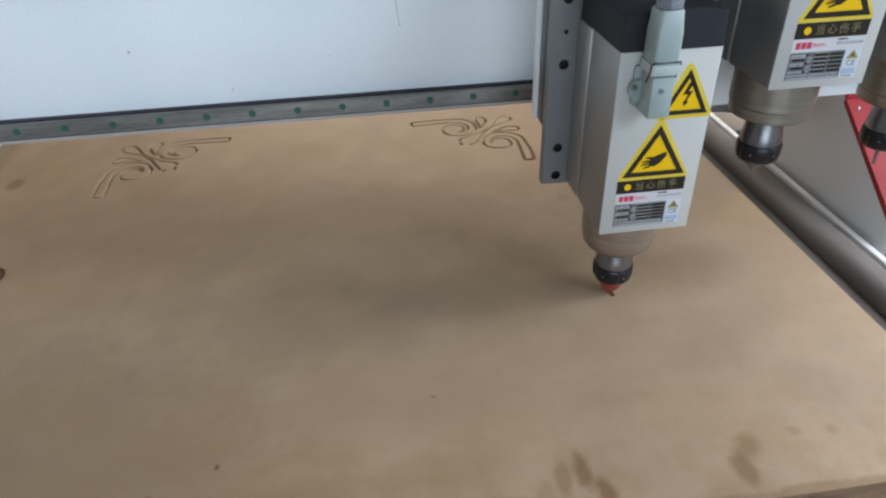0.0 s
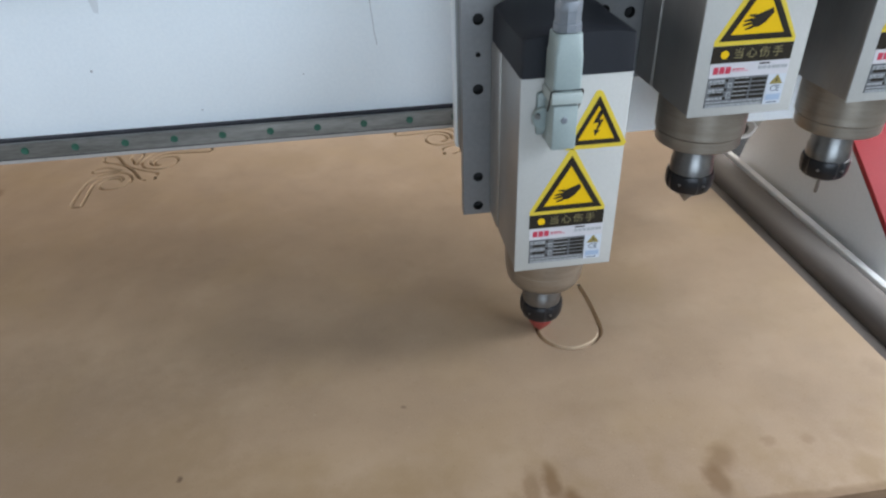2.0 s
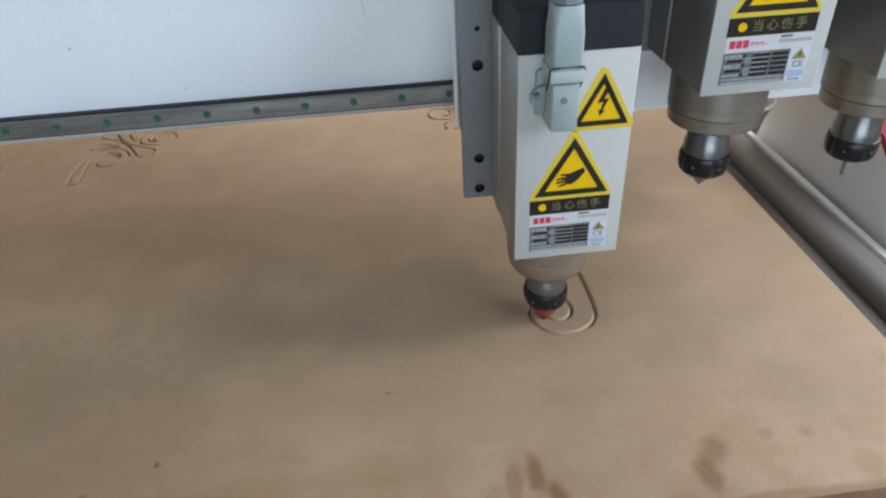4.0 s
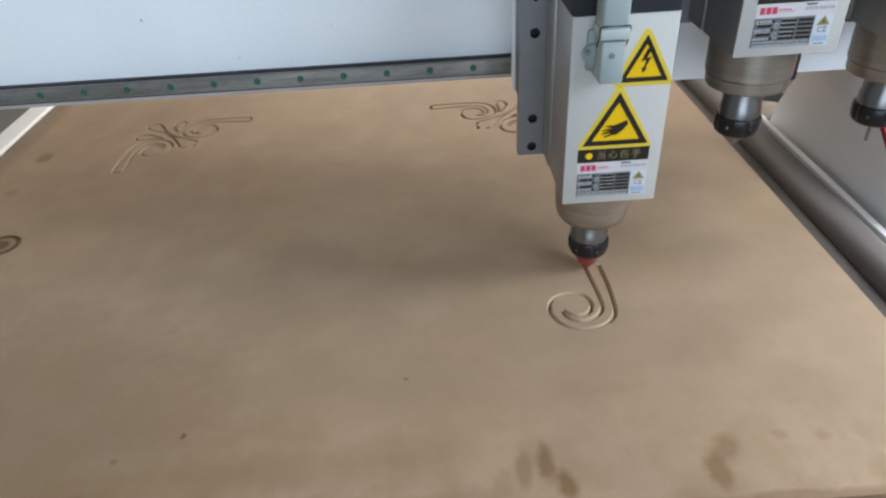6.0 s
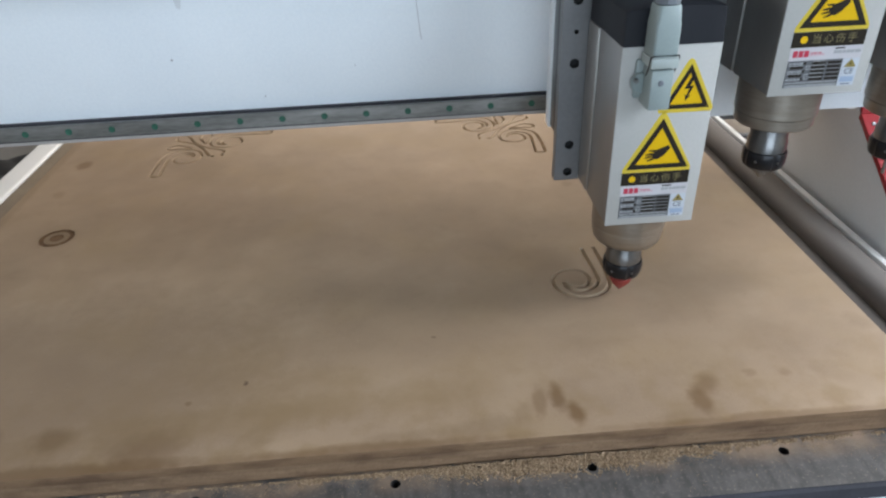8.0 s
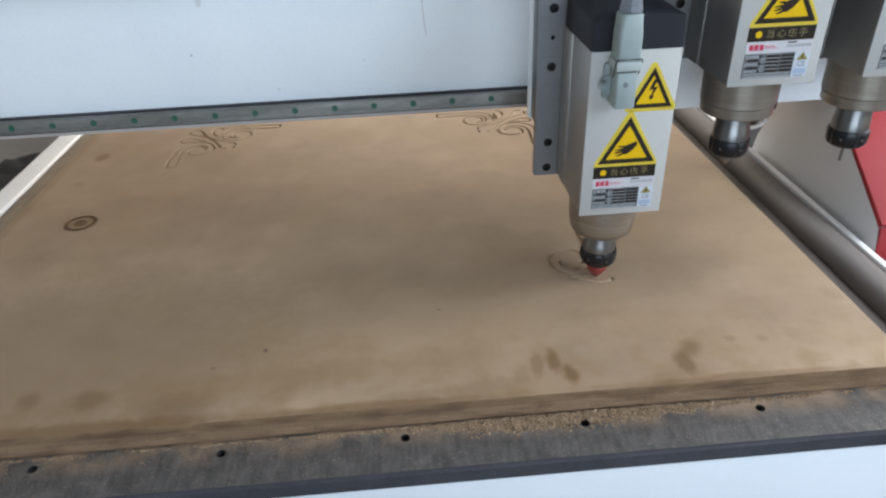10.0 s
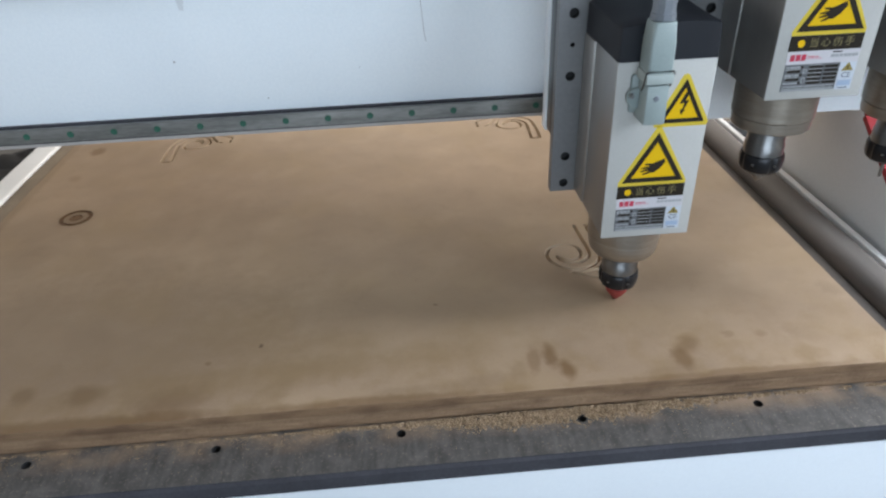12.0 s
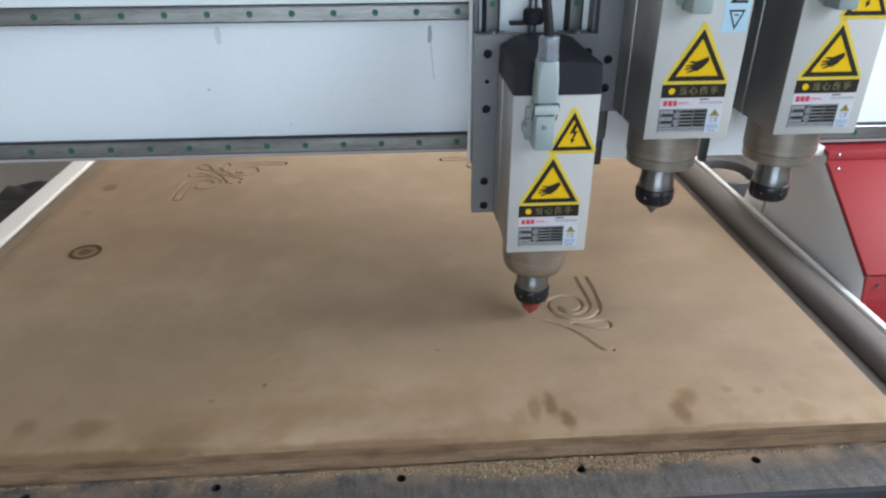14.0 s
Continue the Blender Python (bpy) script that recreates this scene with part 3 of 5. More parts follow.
def lathe(profile, segments=40, centre=(0, 0), axis="z"):
    return add_lathe(bmesh.new(), profile, segments, centre, axis)


def loft(loops):
    """Join closed loops of equal length, and close both ends."""
    bm = bmesh.new()
    rings = [[bm.verts.new(p) for p in loop] for loop in loops]
    n = len(loops[0])
    for a, b in zip(rings, rings[1:]):
        for i in range(n):
            bm.faces.new((a[i], a[(i + 1) % n], b[(i + 1) % n], b[i]))
    bm.faces.new(rings[0][::-1])
    bm.faces.new(rings[-1])
    return bm


def tube(points, radius, segments=10):
    """A round cable along points."""
    pts = [Vector(p) for p in points]
    loops = []
    side = Vector((1, 0, 0))
    for i, p in enumerate(pts):
        d = (pts[min(i + 1, len(pts) - 1)] - pts[max(i - 1, 0)]).normalized()
        u = (side - d * side.dot(d)).normalized()
        v = d.cross(u)
        loops.append([p + radius * (u * math.cos(2 * math.pi * k / segments) + v * math.sin(2 * math.pi * k / segments)) for k in range(segments)])
    return loft(loops)


def circle(cx, cy, r, n=24):
    return [(cx + r * math.cos(2 * math.pi * i / n), cy + r * math.sin(2 * math.pi * i / n)) for i in range(n)]


def smooth_line(points, step):
    """A rounded line through the points, in even steps."""
    p = [Vector((a, b, 0)) for a, b in points]
    p = [2 * p[0] - p[1]] + p + [2 * p[-1] - p[-2]]
    fine = []
    for i in range(1, len(p) - 2):
        a, b, c, d = p[i - 1:i + 3]
        for k in range(16):
            u = k / 16
            fine.append(0.5 * ((2 * b) + (c - a) * u + (2 * a - 5 * b + 4 * c - d) * u * u + (3 * b - a - 3 * c + d) * u ** 3))
    fine.append(p[-2])
    run = [0.0]
    for a, b in zip(fine, fine[1:]):
        run.append(run[-1] + (b - a).length)
    count = max(2, round(run[-1] / step))
    xs, ys = [q.x for q in fine], [q.y for q in fine]
    at = [run[-1] * k / count for k in range(count + 1)]
    return [(float(np.interp(s, run, xs)), float(np.interp(s, run, ys))) for s in at], at


def ribbon(line, width):
    """The line as a row of four-cornered pieces of that width."""
    v = [Vector((a, b, 0)) for a, b in line]
    sides = []
    for i, q in enumerate(v):
        d = (v[min(i + 1, len(v) - 1)] - v[max(i - 1, 0)]).normalized()
        n = Vector((-d.y, d.x, 0)) * (width / 2)
        sides.append(((q + n).to_2d(), (q - n).to_2d()))
    return [[sides[i][0], sides[i + 1][0], sides[i + 1][1], sides[i][1]] for i in range(len(v) - 1)]


def routed_sheet(name, outline, thickness, cuts, materials, parent=None, loose=None, label=""):
    """A flat sheet, top at z 0, with sunken places. cuts: (outline, depth, floor's material, wall's material).
    loose: {index of a cut: ...} is left open for pieces of its own; their triangles come back by index."""
    from mathutils import geometry
    loose = loose or {}
    coords, edges = [], []
    for poly in [outline] + [c[0] for c in cuts]:
        n, first = len(poly), len(coords)
        edges += [(first + k, first + (k + 1) % n) for k in range(n)]
        coords += [Vector((p[0], p[1])) for p in poly]
    vs, _, tris, _, _, _ = geometry.delaunay_2d_cdt(coords, edges, [], 1, 1e-6, False)
    # each triangle belongs to the first cut that holds its middle
    mid = np.array([[sum(vs[i].x for i in t) / 3, sum(vs[i].y for i in t) / 3] for t in tris])
    owner = np.full(len(tris), -1)
    for k, cut in reversed(list(enumerate(cuts))):
        p = np.array([(q[0], q[1]) for q in cut[0]])
        near = np.nonzero(np.all((mid > p.min(0) - 1e-6) & (mid < p.max(0) + 1e-6), axis=1))[0]
        inside = np.zeros(len(near), bool)
        for a, b in zip(p, np.roll(p, -1, axis=0)):
            x, y = mid[near, 0], mid[near, 1]
            crosses = (a[1] > y) != (b[1] > y)
            if abs(b[1] - a[1]) > 1e-12:
                inside ^= crosses & (x < (b[0] - a[0]) * (y - a[1]) / (b[1] - a[1]) + a[0])
        owner[near[inside]] = k
    owner = [int(o) for o in owner]
    bm = bmesh.new()
    cache = {}

    def vert(i, z):
        k = (i, round(z, 6))
        if k not in cache:
            cache[k] = bm.verts.new((vs[i].x, vs[i].y, z))
        return cache[k]

    level = [0.0 if o < 0 else -cuts[o][1] for o in owner]
    pieces = {}
    beside = {}
    for k, tri in enumerate(tris):
        o = owner[k]
        for i in range(len(tri)):
            a, b = tri[i], tri[(i + 1) % len(tri)]
            beside.setdefault((min(a, b), max(a, b)), []).append(k)
        if o in loose:
            pieces.setdefault(o, []).append([(vs[i].x, vs[i].y) for i in tri])
            continue
        try:
            f = bm.faces.new([vert(i, level[k]) for i in tri])
            f.material_index = 0 if o < 0 else cuts[o][2]
            f.normal_update()
            if f.normal.z < 0:
                f.normal_flip()
        except ValueError:
            pass

    def wall(a, b, z0, z1, mat):
        try:
            f = bm.faces.new((vert(a, z0), vert(b, z0), vert(b, z1), vert(a, z1)))
            f.material_index = mat
        except ValueError:
            pass

    for (a, b), ks in beside.items():
        if len(ks) == 1:
            wall(a, b, level[ks[0]], -thickness, 1)
        elif abs(level[ks[0]] - level[ks[1]]) > 1e-6:
            deep = min(ks, key=lambda k: level[k])
            wall(a, b, level[ks[0]], level[ks[1]], cuts[owner[deep]][3])
    base = [bm.verts.new((p[0], p[1], -thickness)) for p in outline]
    bm.faces.new(base[::-1]).material_index = 1
    me = bpy.data.meshes.new(name)
    bm.to_mesh(me)
    bm.free()
    for mt in materials:
        me.materials.append(mt)
    ob = new(name, me)
    ob.parent = parent
    if label:
        ob["label"] = label
    return ob, pieces


def lettering(text, size, material, parent, x, z, y, name="writing"):
    """Upright writing on a face that looks towards -y."""
    cu = bpy.data.curves.new(name, "FONT")
    cu.body, cu.size, cu.extrude, cu.align_x, cu.align_y = text, size, 0.0001, "CENTER", "CENTER"
    tmp = bpy.data.objects.new(name, cu)
    scene.collection.objects.link(tmp)
    bpy.context.view_layer.update()
    me = bpy.data.meshes.new_from_object(tmp.evaluated_get(bpy.context.evaluated_depsgraph_get()))
    bpy.data.objects.remove(tmp)
    me.materials.clear()
    me.materials.append(material)
    ob = new(name, me)
    ob.parent, ob.matrix_basis = parent, pose(x, y, z, 90, 0, 0)
    return ob


# ---------------------------------------------------------------- hall
def wall_with_opening(name, along, at, outwards, lo, hi, z0, z1, opening):
    """A thick wall with one opening through it."""
    a0, a1, b0, b1 = opening
    bm = bmesh.new()
    for p0, p1, q0, q1 in ((lo, a0, z0, z1), (a1, hi, z0, z1), (a0, a1, z0, b0), (a0, a1, b1, z1)):
        if p1 - p0 > 0.01 and q1 - q0 > 0.01:
            d0, d1 = sorted((at, at + outwards))
            if along == "y":
                add_box(bm, d0, d1, p0, p1, q0, q1)
            else:
                add_box(bm, p0, p1, d0, d1, q0, q1)
    return tagged(part(name, bm, M_WALL, smooth=0), "plain pale grey workshop wall with an opening", "wall", kind="structure")


tagged(part("floor", box(HX0 - 0.2, HX1 + 0.2, HY0 - 0.2, HY1 + 0.2, FLOOR - 0.1, FLOOR), M_FLOOR, smooth=0), "dark grey dusty workshop floor", "floor", kind="structure")
# unseen roof, left open only above the added fill lamp
roof = bmesh.new()
for x0, x1, y0, y1 in ((HX0 - 0.2, HX1 + 0.2, HY0 - 0.2, 1.15), (HX0 - 0.2, HX1 + 0.2, 4.05, HY1 + 0.2), (HX0 - 0.2, -0.65, 1.15, 4.05), (2.45, HX1 + 0.2, 1.15, 4.05)):
    add_box(roof, x0, x1, y0, y1, CEIL, CEIL + 0.1)
tagged(part("ceiling", roof, M_WALL, smooth=0), "plain grey workshop ceiling with a skylight opening", "ceiling", kind="structure")
wall_with_opening("wall_east", "y", HX1, 0.2, HY0, HY1, FLOOR, CEIL, (-2.40, 2.05, 0.12, 2.25))
# the west and north openings are added to let the fill lamps in
wall_with_opening("wall_west", "y", HX0, -0.2, HY0, HY1, FLOOR, CEIL, (-0.1, 2.5, 0.4, 2.2))
wall_with_opening("wall_south", "x", HY0, -0.2, HX0, HX1, FLOOR, CEIL, (-1.3, 1.9, FLOOR, 1.7))
wall_with_opening("wall_north", "x", HY1, 0.2, HX0, HX1, FLOOR, CEIL, (-0.75, 2.25, FLOOR, 3.32))

# ---------------------------------------------------------------- the router's table
BOARD_W, BOARD_L = 1.228, 2.44
TOP_T, UNDER_T = 0.0115, 0.020
BED_Z = -(TOP_T + UNDER_T)


def router_table():
    table = tagged(empty("router_table"), "white router table with a grey bed plate and steel side rails", "machine table")
    hole = [(circle(0.2500 + 0.1992 * k, -0.0165, 0.0052, 20), 0.016, 2, 2) for k in range(-1, 6)]
    plate, _ = routed_sheet("bed_plate", [(-0.05, -0.0615), (1.278, -0.0615), (1.278, 2.60), (-0.05, 2.60)], 0.028, hole, [M_BED, M_LIP, M_HOLE], table, label="dusty grey bed plate with bolt holes")
    plate.location.z = BED_Z
    part("rim", prism([(-0.0615, BED_Z - 0.0015), (-0.0645, BED_Z - 0.004), (-0.0665, BED_Z - 0.018), (-0.0615, BED_Z - 0.018)], -0.05, 1.278, "x"), M_LIP, table, "dark rim along the bed plate")
    part("front_panel", box(-0.16, 1.39, -0.0665, -0.0185, FLOOR + 0.1, BED_Z - 0.0185, 0.003), M_APRON, table, "white painted front panel")
    part("frame", box(-0.05, 1.278, -0.018, 2.60, BED_Z - 0.16, BED_Z - 0.03, 0.003), M_FRAME, table)
    for x0, x1, mt, lab, dz, bend in ((-0.0840, -0.0350, M_CREAM, "cream painted side tube", -0.001, 0.008), (1.2640, 1.3170, M_STEEL, "brushed steel side tube with rounded edges", 0.004, 0.022)):
        part("side_tube", box(x0, x1, -0.06, 2.62, -0.13, dz, bend, 8), mt, table, lab)
    part("edge_strip", box(-0.0312, -0.0025, -0.055, 2.60, BED_Z - 0.001, -0.003, 0.0015), M_STRIP, table, "dusty brown filler strip")
    part("edge_strip", box(BOARD_W + 0.0045, 1.2630, -0.055, 2.60, BED_Z - 0.001, -0.018, 0.0015), M_TRACK, table, "dusty brown filler strip beside the steel tube")
    part("outer_strip", box(1.3175, 1.3290, -0.05, 2.62, -0.10, -0.001, 0.003), M_LEDGE, table, "pale strip along the steel tube")
    for x in (0.02, 1.17):
        for y in (0.0, 2.4):
            part("leg", box(x, x + 0.09, y, y + 0.09, FLOOR, BED_Z - 0.15, 0.004), M_FRAME, table)
    return table


router_table()


# ---------------------------------------------------------------- boards and carving
GROOVE, DEPTH, VEE = 0.0060, 0.0068, 0.0078
CORNER = (0.9417, 0.1503)
SPIRAL = [(0.9417, 0.3461), (0.9435, 0.3050), (0.9422, 0.2715), (0.9406, 0.2563), (0.9358, 0.2446), (0.9266, 0.2350), (0.9136, 0.2287), (0.8971, 0.2270), (0.8837, 0.2322), (0.8736, 0.2415), (0.8675, 0.2552), (0.8669, 0.2689), (0.8707, 0.2795), (0.8790, 0.2868), (0.8901, 0.2908), (0.9027, 0.2899), (0.9117, 0.2845), (0.9161, 0.2748), (0.9151, 0.2641), (0.9085, 0.2539), (0.8977, 0.2502), (0.8886, 0.2538), (0.8826, 0.2602), (0.8808, 0.2654), (0.8826, 0.2527), (0.8890, 0.2449), (0.8988, 0.2413), (0.9108, 0.2434), (0.9211, 0.2516), (0.9274, 0.2632), (0.9284, 0.2802), (0.9263, 0.3128), (0.9245, 0.3455)]
LEAF = [(0.9438, 0.2125), (0.9388, 0.2059), (0.9244, 0.2028), (0.9103, 0.2092), (0.8991, 0.2156), (0.8899, 0.2204), (0.9042, 0.2195), (0.9219, 0.2208), (0.9363, 0.2229), (0.9427, 0.2196), (0.9438, 0.2125)]
STEM = [(0.9327, 0.1553), (0.9246, 0.1534), (0.9179, 0.1563), (0.9089, 0.1682), (0.9008, 0.1843), (0.8885, 0.2012), (0.8721, 0.2160), (0.8544, 0.2270), (0.8361, 0.2368), (0.8287, 0.2402)]


def ornament():
    """The strokes of one finished corner, out from its corner: (across, along)."""
    one = [[(CORNER[0] - x, y - CORNER[1]) for x, y in line] for line in (SPIRAL, LEAF, STEM)]
    other = [[(b, a) for a, b in line] for line in one]
    tips = [[(0.1135, 0.090), (0.117, 0.101)], [(0.1145, 0.106), (0.1150, 0.118)], [(0.092, 0.114), (0.101, 0.1165)]]
    ends = [[(0.1958, 0.0006), (0.1956, 0.0165)], [(0.0006, 0.1958), (0.0165, 0.1956)]]
    return one + other + tips + ends


def carving():
    """All cuts in the board, the fresh strokes with the time at which each piece is cut."""
    cuts, when = [], {}
    fresh = (
        (SPIRAL, (0.0, 0.0355, 0.086, 0.1225, 0.161, 0.2035, 0.2458, 0.399, 0.448, 0.4845), (-0.35, 0.0, 0.5, 1.0, 1.5, 2.0, 2.5, 5.0, 5.5, 6.05)),
        (LEAF, (0.0, 0.055, 0.0605, 0.0935, 0.1215), (8.45, 9.35, 9.5, 10.0, 10.5)),
        (STEM, (0.0, 0.034, 0.0962, 0.1413), (12.0, 12.5, 13.0, 13.45)),
    )
    for line, run, seconds in fresh:
        fine, at = smooth_line(line, 0.0045)
        scale = run[-1] / at[-1]
        for i, quad in enumerate(ribbon(fine, GROOVE)):
            when[len(cuts)] = float(np.interp(scale * (at[i] + at[i + 1]) / 2, run, seconds))
            cuts.append((quad, DEPTH, 2, 2))
    for line in ornament():
        for mirror in (False, True):
            place = [(1.148 - CORNER[0] + a if mirror else CORNER[0] - a, 0.8835 - b) for a, b in line]
            for quad in ribbon(smooth_line(place, 0.005)[0], GROOVE * 1.05):
                cuts.append((quad, VEE + 0.001, 2, 2))
    ring = circle(0.1235, 0.4815, 0.0262, 40)
    for r0, r1, depth in ((0.0190, 0.0262, 0.0025), (0.0, 0.0105, 0.0015)):
        n = 36
        for i in range(n):
            a, b = 2 * math.pi * i / n, 2 * math.pi * (i + 1) / n
            quad = [(0.1235 + r * math.cos(t), 0.4815 + r * math.sin(t)) for r, t in ((r1, a), (r1, b), (max(r0, 0.0004), b), (max(r0, 0.0004), a))]
            cuts.append((quad, depth, 3, 3))
    return cuts, when


def vee(bm, line, width, depth):
    """The two sloping sides of a groove cut along a line."""
    for quad in ribbon(line, width):
        l0, l1, r1, r0 = [(p[0], p[1], -0.00005) for p in quad]
        c0, c1 = ((l0[0] + r0[0]) / 2, (l0[1] + r0[1]) / 2, -depth), ((l1[0] + r1[0]) / 2, (l1[1] + r1[1]) / 2, -depth)
        for side in ((l0, l1, c1, c0), (c0, c1, r1, r0)):
            bm.faces.new([bm.verts.new(p) for p in side])


def groove_sides(parent):
    """Clean sloping cut faces of every stroke."""
    for line in (SPIRAL, LEAF, STEM):
        bm = bmesh.new()
        vee(bm, smooth_line(line, 0.0045)[0], GROOVE, VEE)
        part("groove_side", bm, M_CUT, parent, "pale freshly cut groove", smooth=0)
    for mirror in (False, True):
        bm = bmesh.new()
        for line in ornament():
            place = [(1.148 - CORNER[0] + a if mirror else CORNER[0] - a, 0.8835 - b) for a, b in line]
            vee(bm, smooth_line(place, 0.005)[0], GROOVE * 1.05, VEE)
        part("corner_ornament", bm, M_OLDCUT, parent, "carved scroll ornament", smooth=0)


def workpiece():
    """The board being carved. Each fresh piece of groove goes down with the cutter."""
    thing = tagged(empty("workpiece_board"), "brown fibreboard sheet with carved corner ornaments and greasy marks", "board")
    cuts, when = carving()
    sheet, pieces = routed_sheet("sheet", [(0, 0), (BOARD_W, 0), (BOARD_W, BOARD_L), (0, BOARD_L)], TOP_T, cuts, [M_BOARD, M_EDGE, M_CUT, M_SCORCH], thing, loose=when)
    groove_sides(thing)
    made = []
    for k, tris in pieces.items():
        cx = sum(p[0] for t in tris for p in t) / (3 * len(tris))
        cy = sum(p[1] for t in tris for p in t) / (3 * len(tris))
        bm = bmesh.new()
        seen = {}

        def corner(p, z):
            key = (round(p[0], 6), round(p[1], 6), z)
            if key not in seen:
                seen[key] = bm.verts.new((p[0] - cx, p[1] - cy, z))
            return seen[key]

        count = {}
        for t in tris:
            for i in range(3):
                e = (t[i], t[(i + 1) % 3])
                key = tuple(sorted((tuple(round(c, 6) for c in e[0]), tuple(round(c, 6) for c in e[1]))))
                count.setdefault(key, []).append(e)
            try:
                bm.faces.new([corner(p, 0.0) for p in t])
                bm.faces.new([corner(p, -0.002) for p in t[::-1]])
            except ValueError:
                pass
        for e in count.values():
            if len(e) == 1:
                a, b = e[0]
                bm.faces.new((corner(a, 0.0), corner(a, -0.002), corner(b, -0.002), corner(b, 0.0)))
        made.append((part("groove_piece", bm, M_BOARD, thing, smooth=0), cx, cy, when[k]))
    return thing, made


def under_board():
    thing = tagged(empty("spoil_board"), "worn brown fibreboard base sheet under the carved board", "board")
    part("sheet", box(-0.002, BOARD_W + 0.001, 0.0015, BOARD_L, BED_Z, -TOP_T - 0.0003, 0.0008, 1), M_SPOIL, thing, smooth=0)
    return thing


BOARD, GROOVES = workpiece()
UNDER = under_board()


def frayed_edge(parent, material, y, z0, z1, seed, depth):
    """The crumbled saw-cut face along a board's front: uneven layers, some proud, some broken away."""
    bm = bmesh.new()
    cols, rows = 620, 7
    grid = []
    for r in range(rows + 1):
        z = z0 + (z1 - z0) * r / rows
        line = []
        for k in range(cols + 1):
            x = BOARD_W * k / cols
            rough = noise.noise((x * 14, r * 1.7, seed)) * 0.6 + noise.noise((x * 70, r * 2.3, seed + 4)) * 0.5 + noise.noise((x * 260, r * 5.1, seed + 8)) * 0.35
            line.append(bm.verts.new((x, y - depth * max(0.12, 0.55 + 0.75 * rough) * (0.25 if r in (0, rows) else 1), z + 0.0005 * noise.noise((x * 40, r, seed)) * (r not in (0, rows)))))
        grid.append(line)
    for r in range(rows):
        for k in range(cols):
            bm.faces.new((grid[r][k], grid[r][k + 1], grid[r + 1][k + 1], grid[r + 1][k]))
    for line in (grid[0], grid[-1]):
        back = [bm.verts.new((v.co.x, y + 0.0012, v.co.z)) for v in line]
        for k in range(cols):
            bm.faces.new((line[k], line[k + 1], back[k + 1], back[k]))
    return part("frayed_edge", bm, material, parent, "crumbled brown sawn edge", smooth=0)


frayed_edge(BOARD, M_EDGE, 0.0, -TOP_T + 0.0004, -0.0006, 1.0, 0.0009)
frayed_edge(UNDER, M_SPOIL, 0.0013, BED_Z + 0.0022, -TOP_T - 0.0009, 7.0, 0.0016)


def sawdust():
    """Loose chips along the board's foot: a low uneven heap with clumps and single grains."""
    rnd = random.Random(5)
    verts, faces = [], []

    def clear(x, y):
        return all(math.hypot(x - 0.2500 - 0.1992 * k, y + 0.0165) > 0.0066 for k in range(6))

    def grain(x, y, z, s):
        i = len(verts)
        long, turn = rnd.uniform(0.7, 1.7), rnd.uniform(0, 6.28)
        ca, sa = math.cos(turn), math.sin(turn)
        for dx, dy, dz in ((-1, -0.6, 0), (1, -0.7, 0), (0.1, 0.9, 0), (0, 0, 1.1)):
            dx, dy = dx * long * rnd.uniform(0.6, 1.2), dy * rnd.uniform(0.6, 1.2)
            verts.append((x + s * (dx * ca - dy * sa), y + s * (dx * sa + dy * ca), z + dz * s * rnd.uniform(0.4, 1.1)))
        faces.extend(((i, i + 2, i + 1), (i, i + 1, i + 3), (i + 1, i + 2, i + 3), (i + 2, i, i + 3)))

    def reach(x):
        """How far the dust comes out from the board."""
        body = math.exp(-((x - 0.83) / 0.17) ** 2)
        patch = max(0.0, noise.noise((x * 17, 3.0, 0)) + 0.10) + 0.5 * max(0.0, noise.noise((x * 55, 8.0, 0)))
        return 0.0165 * body * (0.75 + 0.5 * noise.noise((x * 45, 0, 0)) + 0.25 * noise.noise((x * 130, 5.0, 0))) + 0.008 * patch * (1 if x > 0.15 else 0.3)

    for _ in range(26000):
        x = rnd.choice((rnd.gauss(0.87, 0.09), rnd.gauss(0.78, 0.12), rnd.uniform(0.30, 1.22), rnd.uniform(0.12, 1.22)))
        if not 0.02 < x < 1.225:
            continue
        wide = reach(x)
        y = -wide * min(1.7, abs(rnd.gauss(0.0, 0.62)))
        clump = noise.noise((x * 150, y * 150, 9.0)) + 0.6 * noise.noise((x * 380, y * 380, 2.0))
        if wide < 0.0012 or not clear(x, y) or clump < -0.22 - 0.5 * max(0.0, 1 - abs(x - 0.83) / 0.2):
            continue
        heap = 0.34 * max(0.0, wide + y) * (0.7 + 0.9 * max(0.0, clump))
        grain(x, y - 0.0022, BED_Z + max(0.0, heap) * rnd.uniform(0.4, 1.0), rnd.choice((0.0005, 0.0007, 0.0009, 0.0014)) * rnd.uniform(0.7, 1.3) * (0.6 if x < 0.55 else 1.0))
    for _ in range(9000):
        x, y = rnd.uniform(0.0, 1.22), -0.002 - 0.020 * rnd.random() ** 1.5
        if clear(x, y) and noise.noise((x * 30, y * 60, 3.0)) + 0.5 * noise.noise((x * 110, y * 110, 3.0)) > 0.12:
            grain(x, y, BED_Z, rnd.uniform(0.00025, 0.0006))
    for _ in range(2600):
        x, y = rnd.uniform(-0.03, 1.25), -0.003 - 0.052 * rnd.random() ** 1.8
        if clear(x, y) and noise.noise((x * 22, y * 40, 6.0)) > -0.05:
            grain(x, y, BED_Z, rnd.uniform(0.0002, 0.0006))
    me = bpy.data.meshes.new("sawdust")
    me.from_pydata(verts, [], faces)
    me.materials.append(M_DUST)
    return tagged(new("sawdust", me), "pale brown sawdust heaped along the board's edge", "sawdust", kind="stuff")


sawdust()

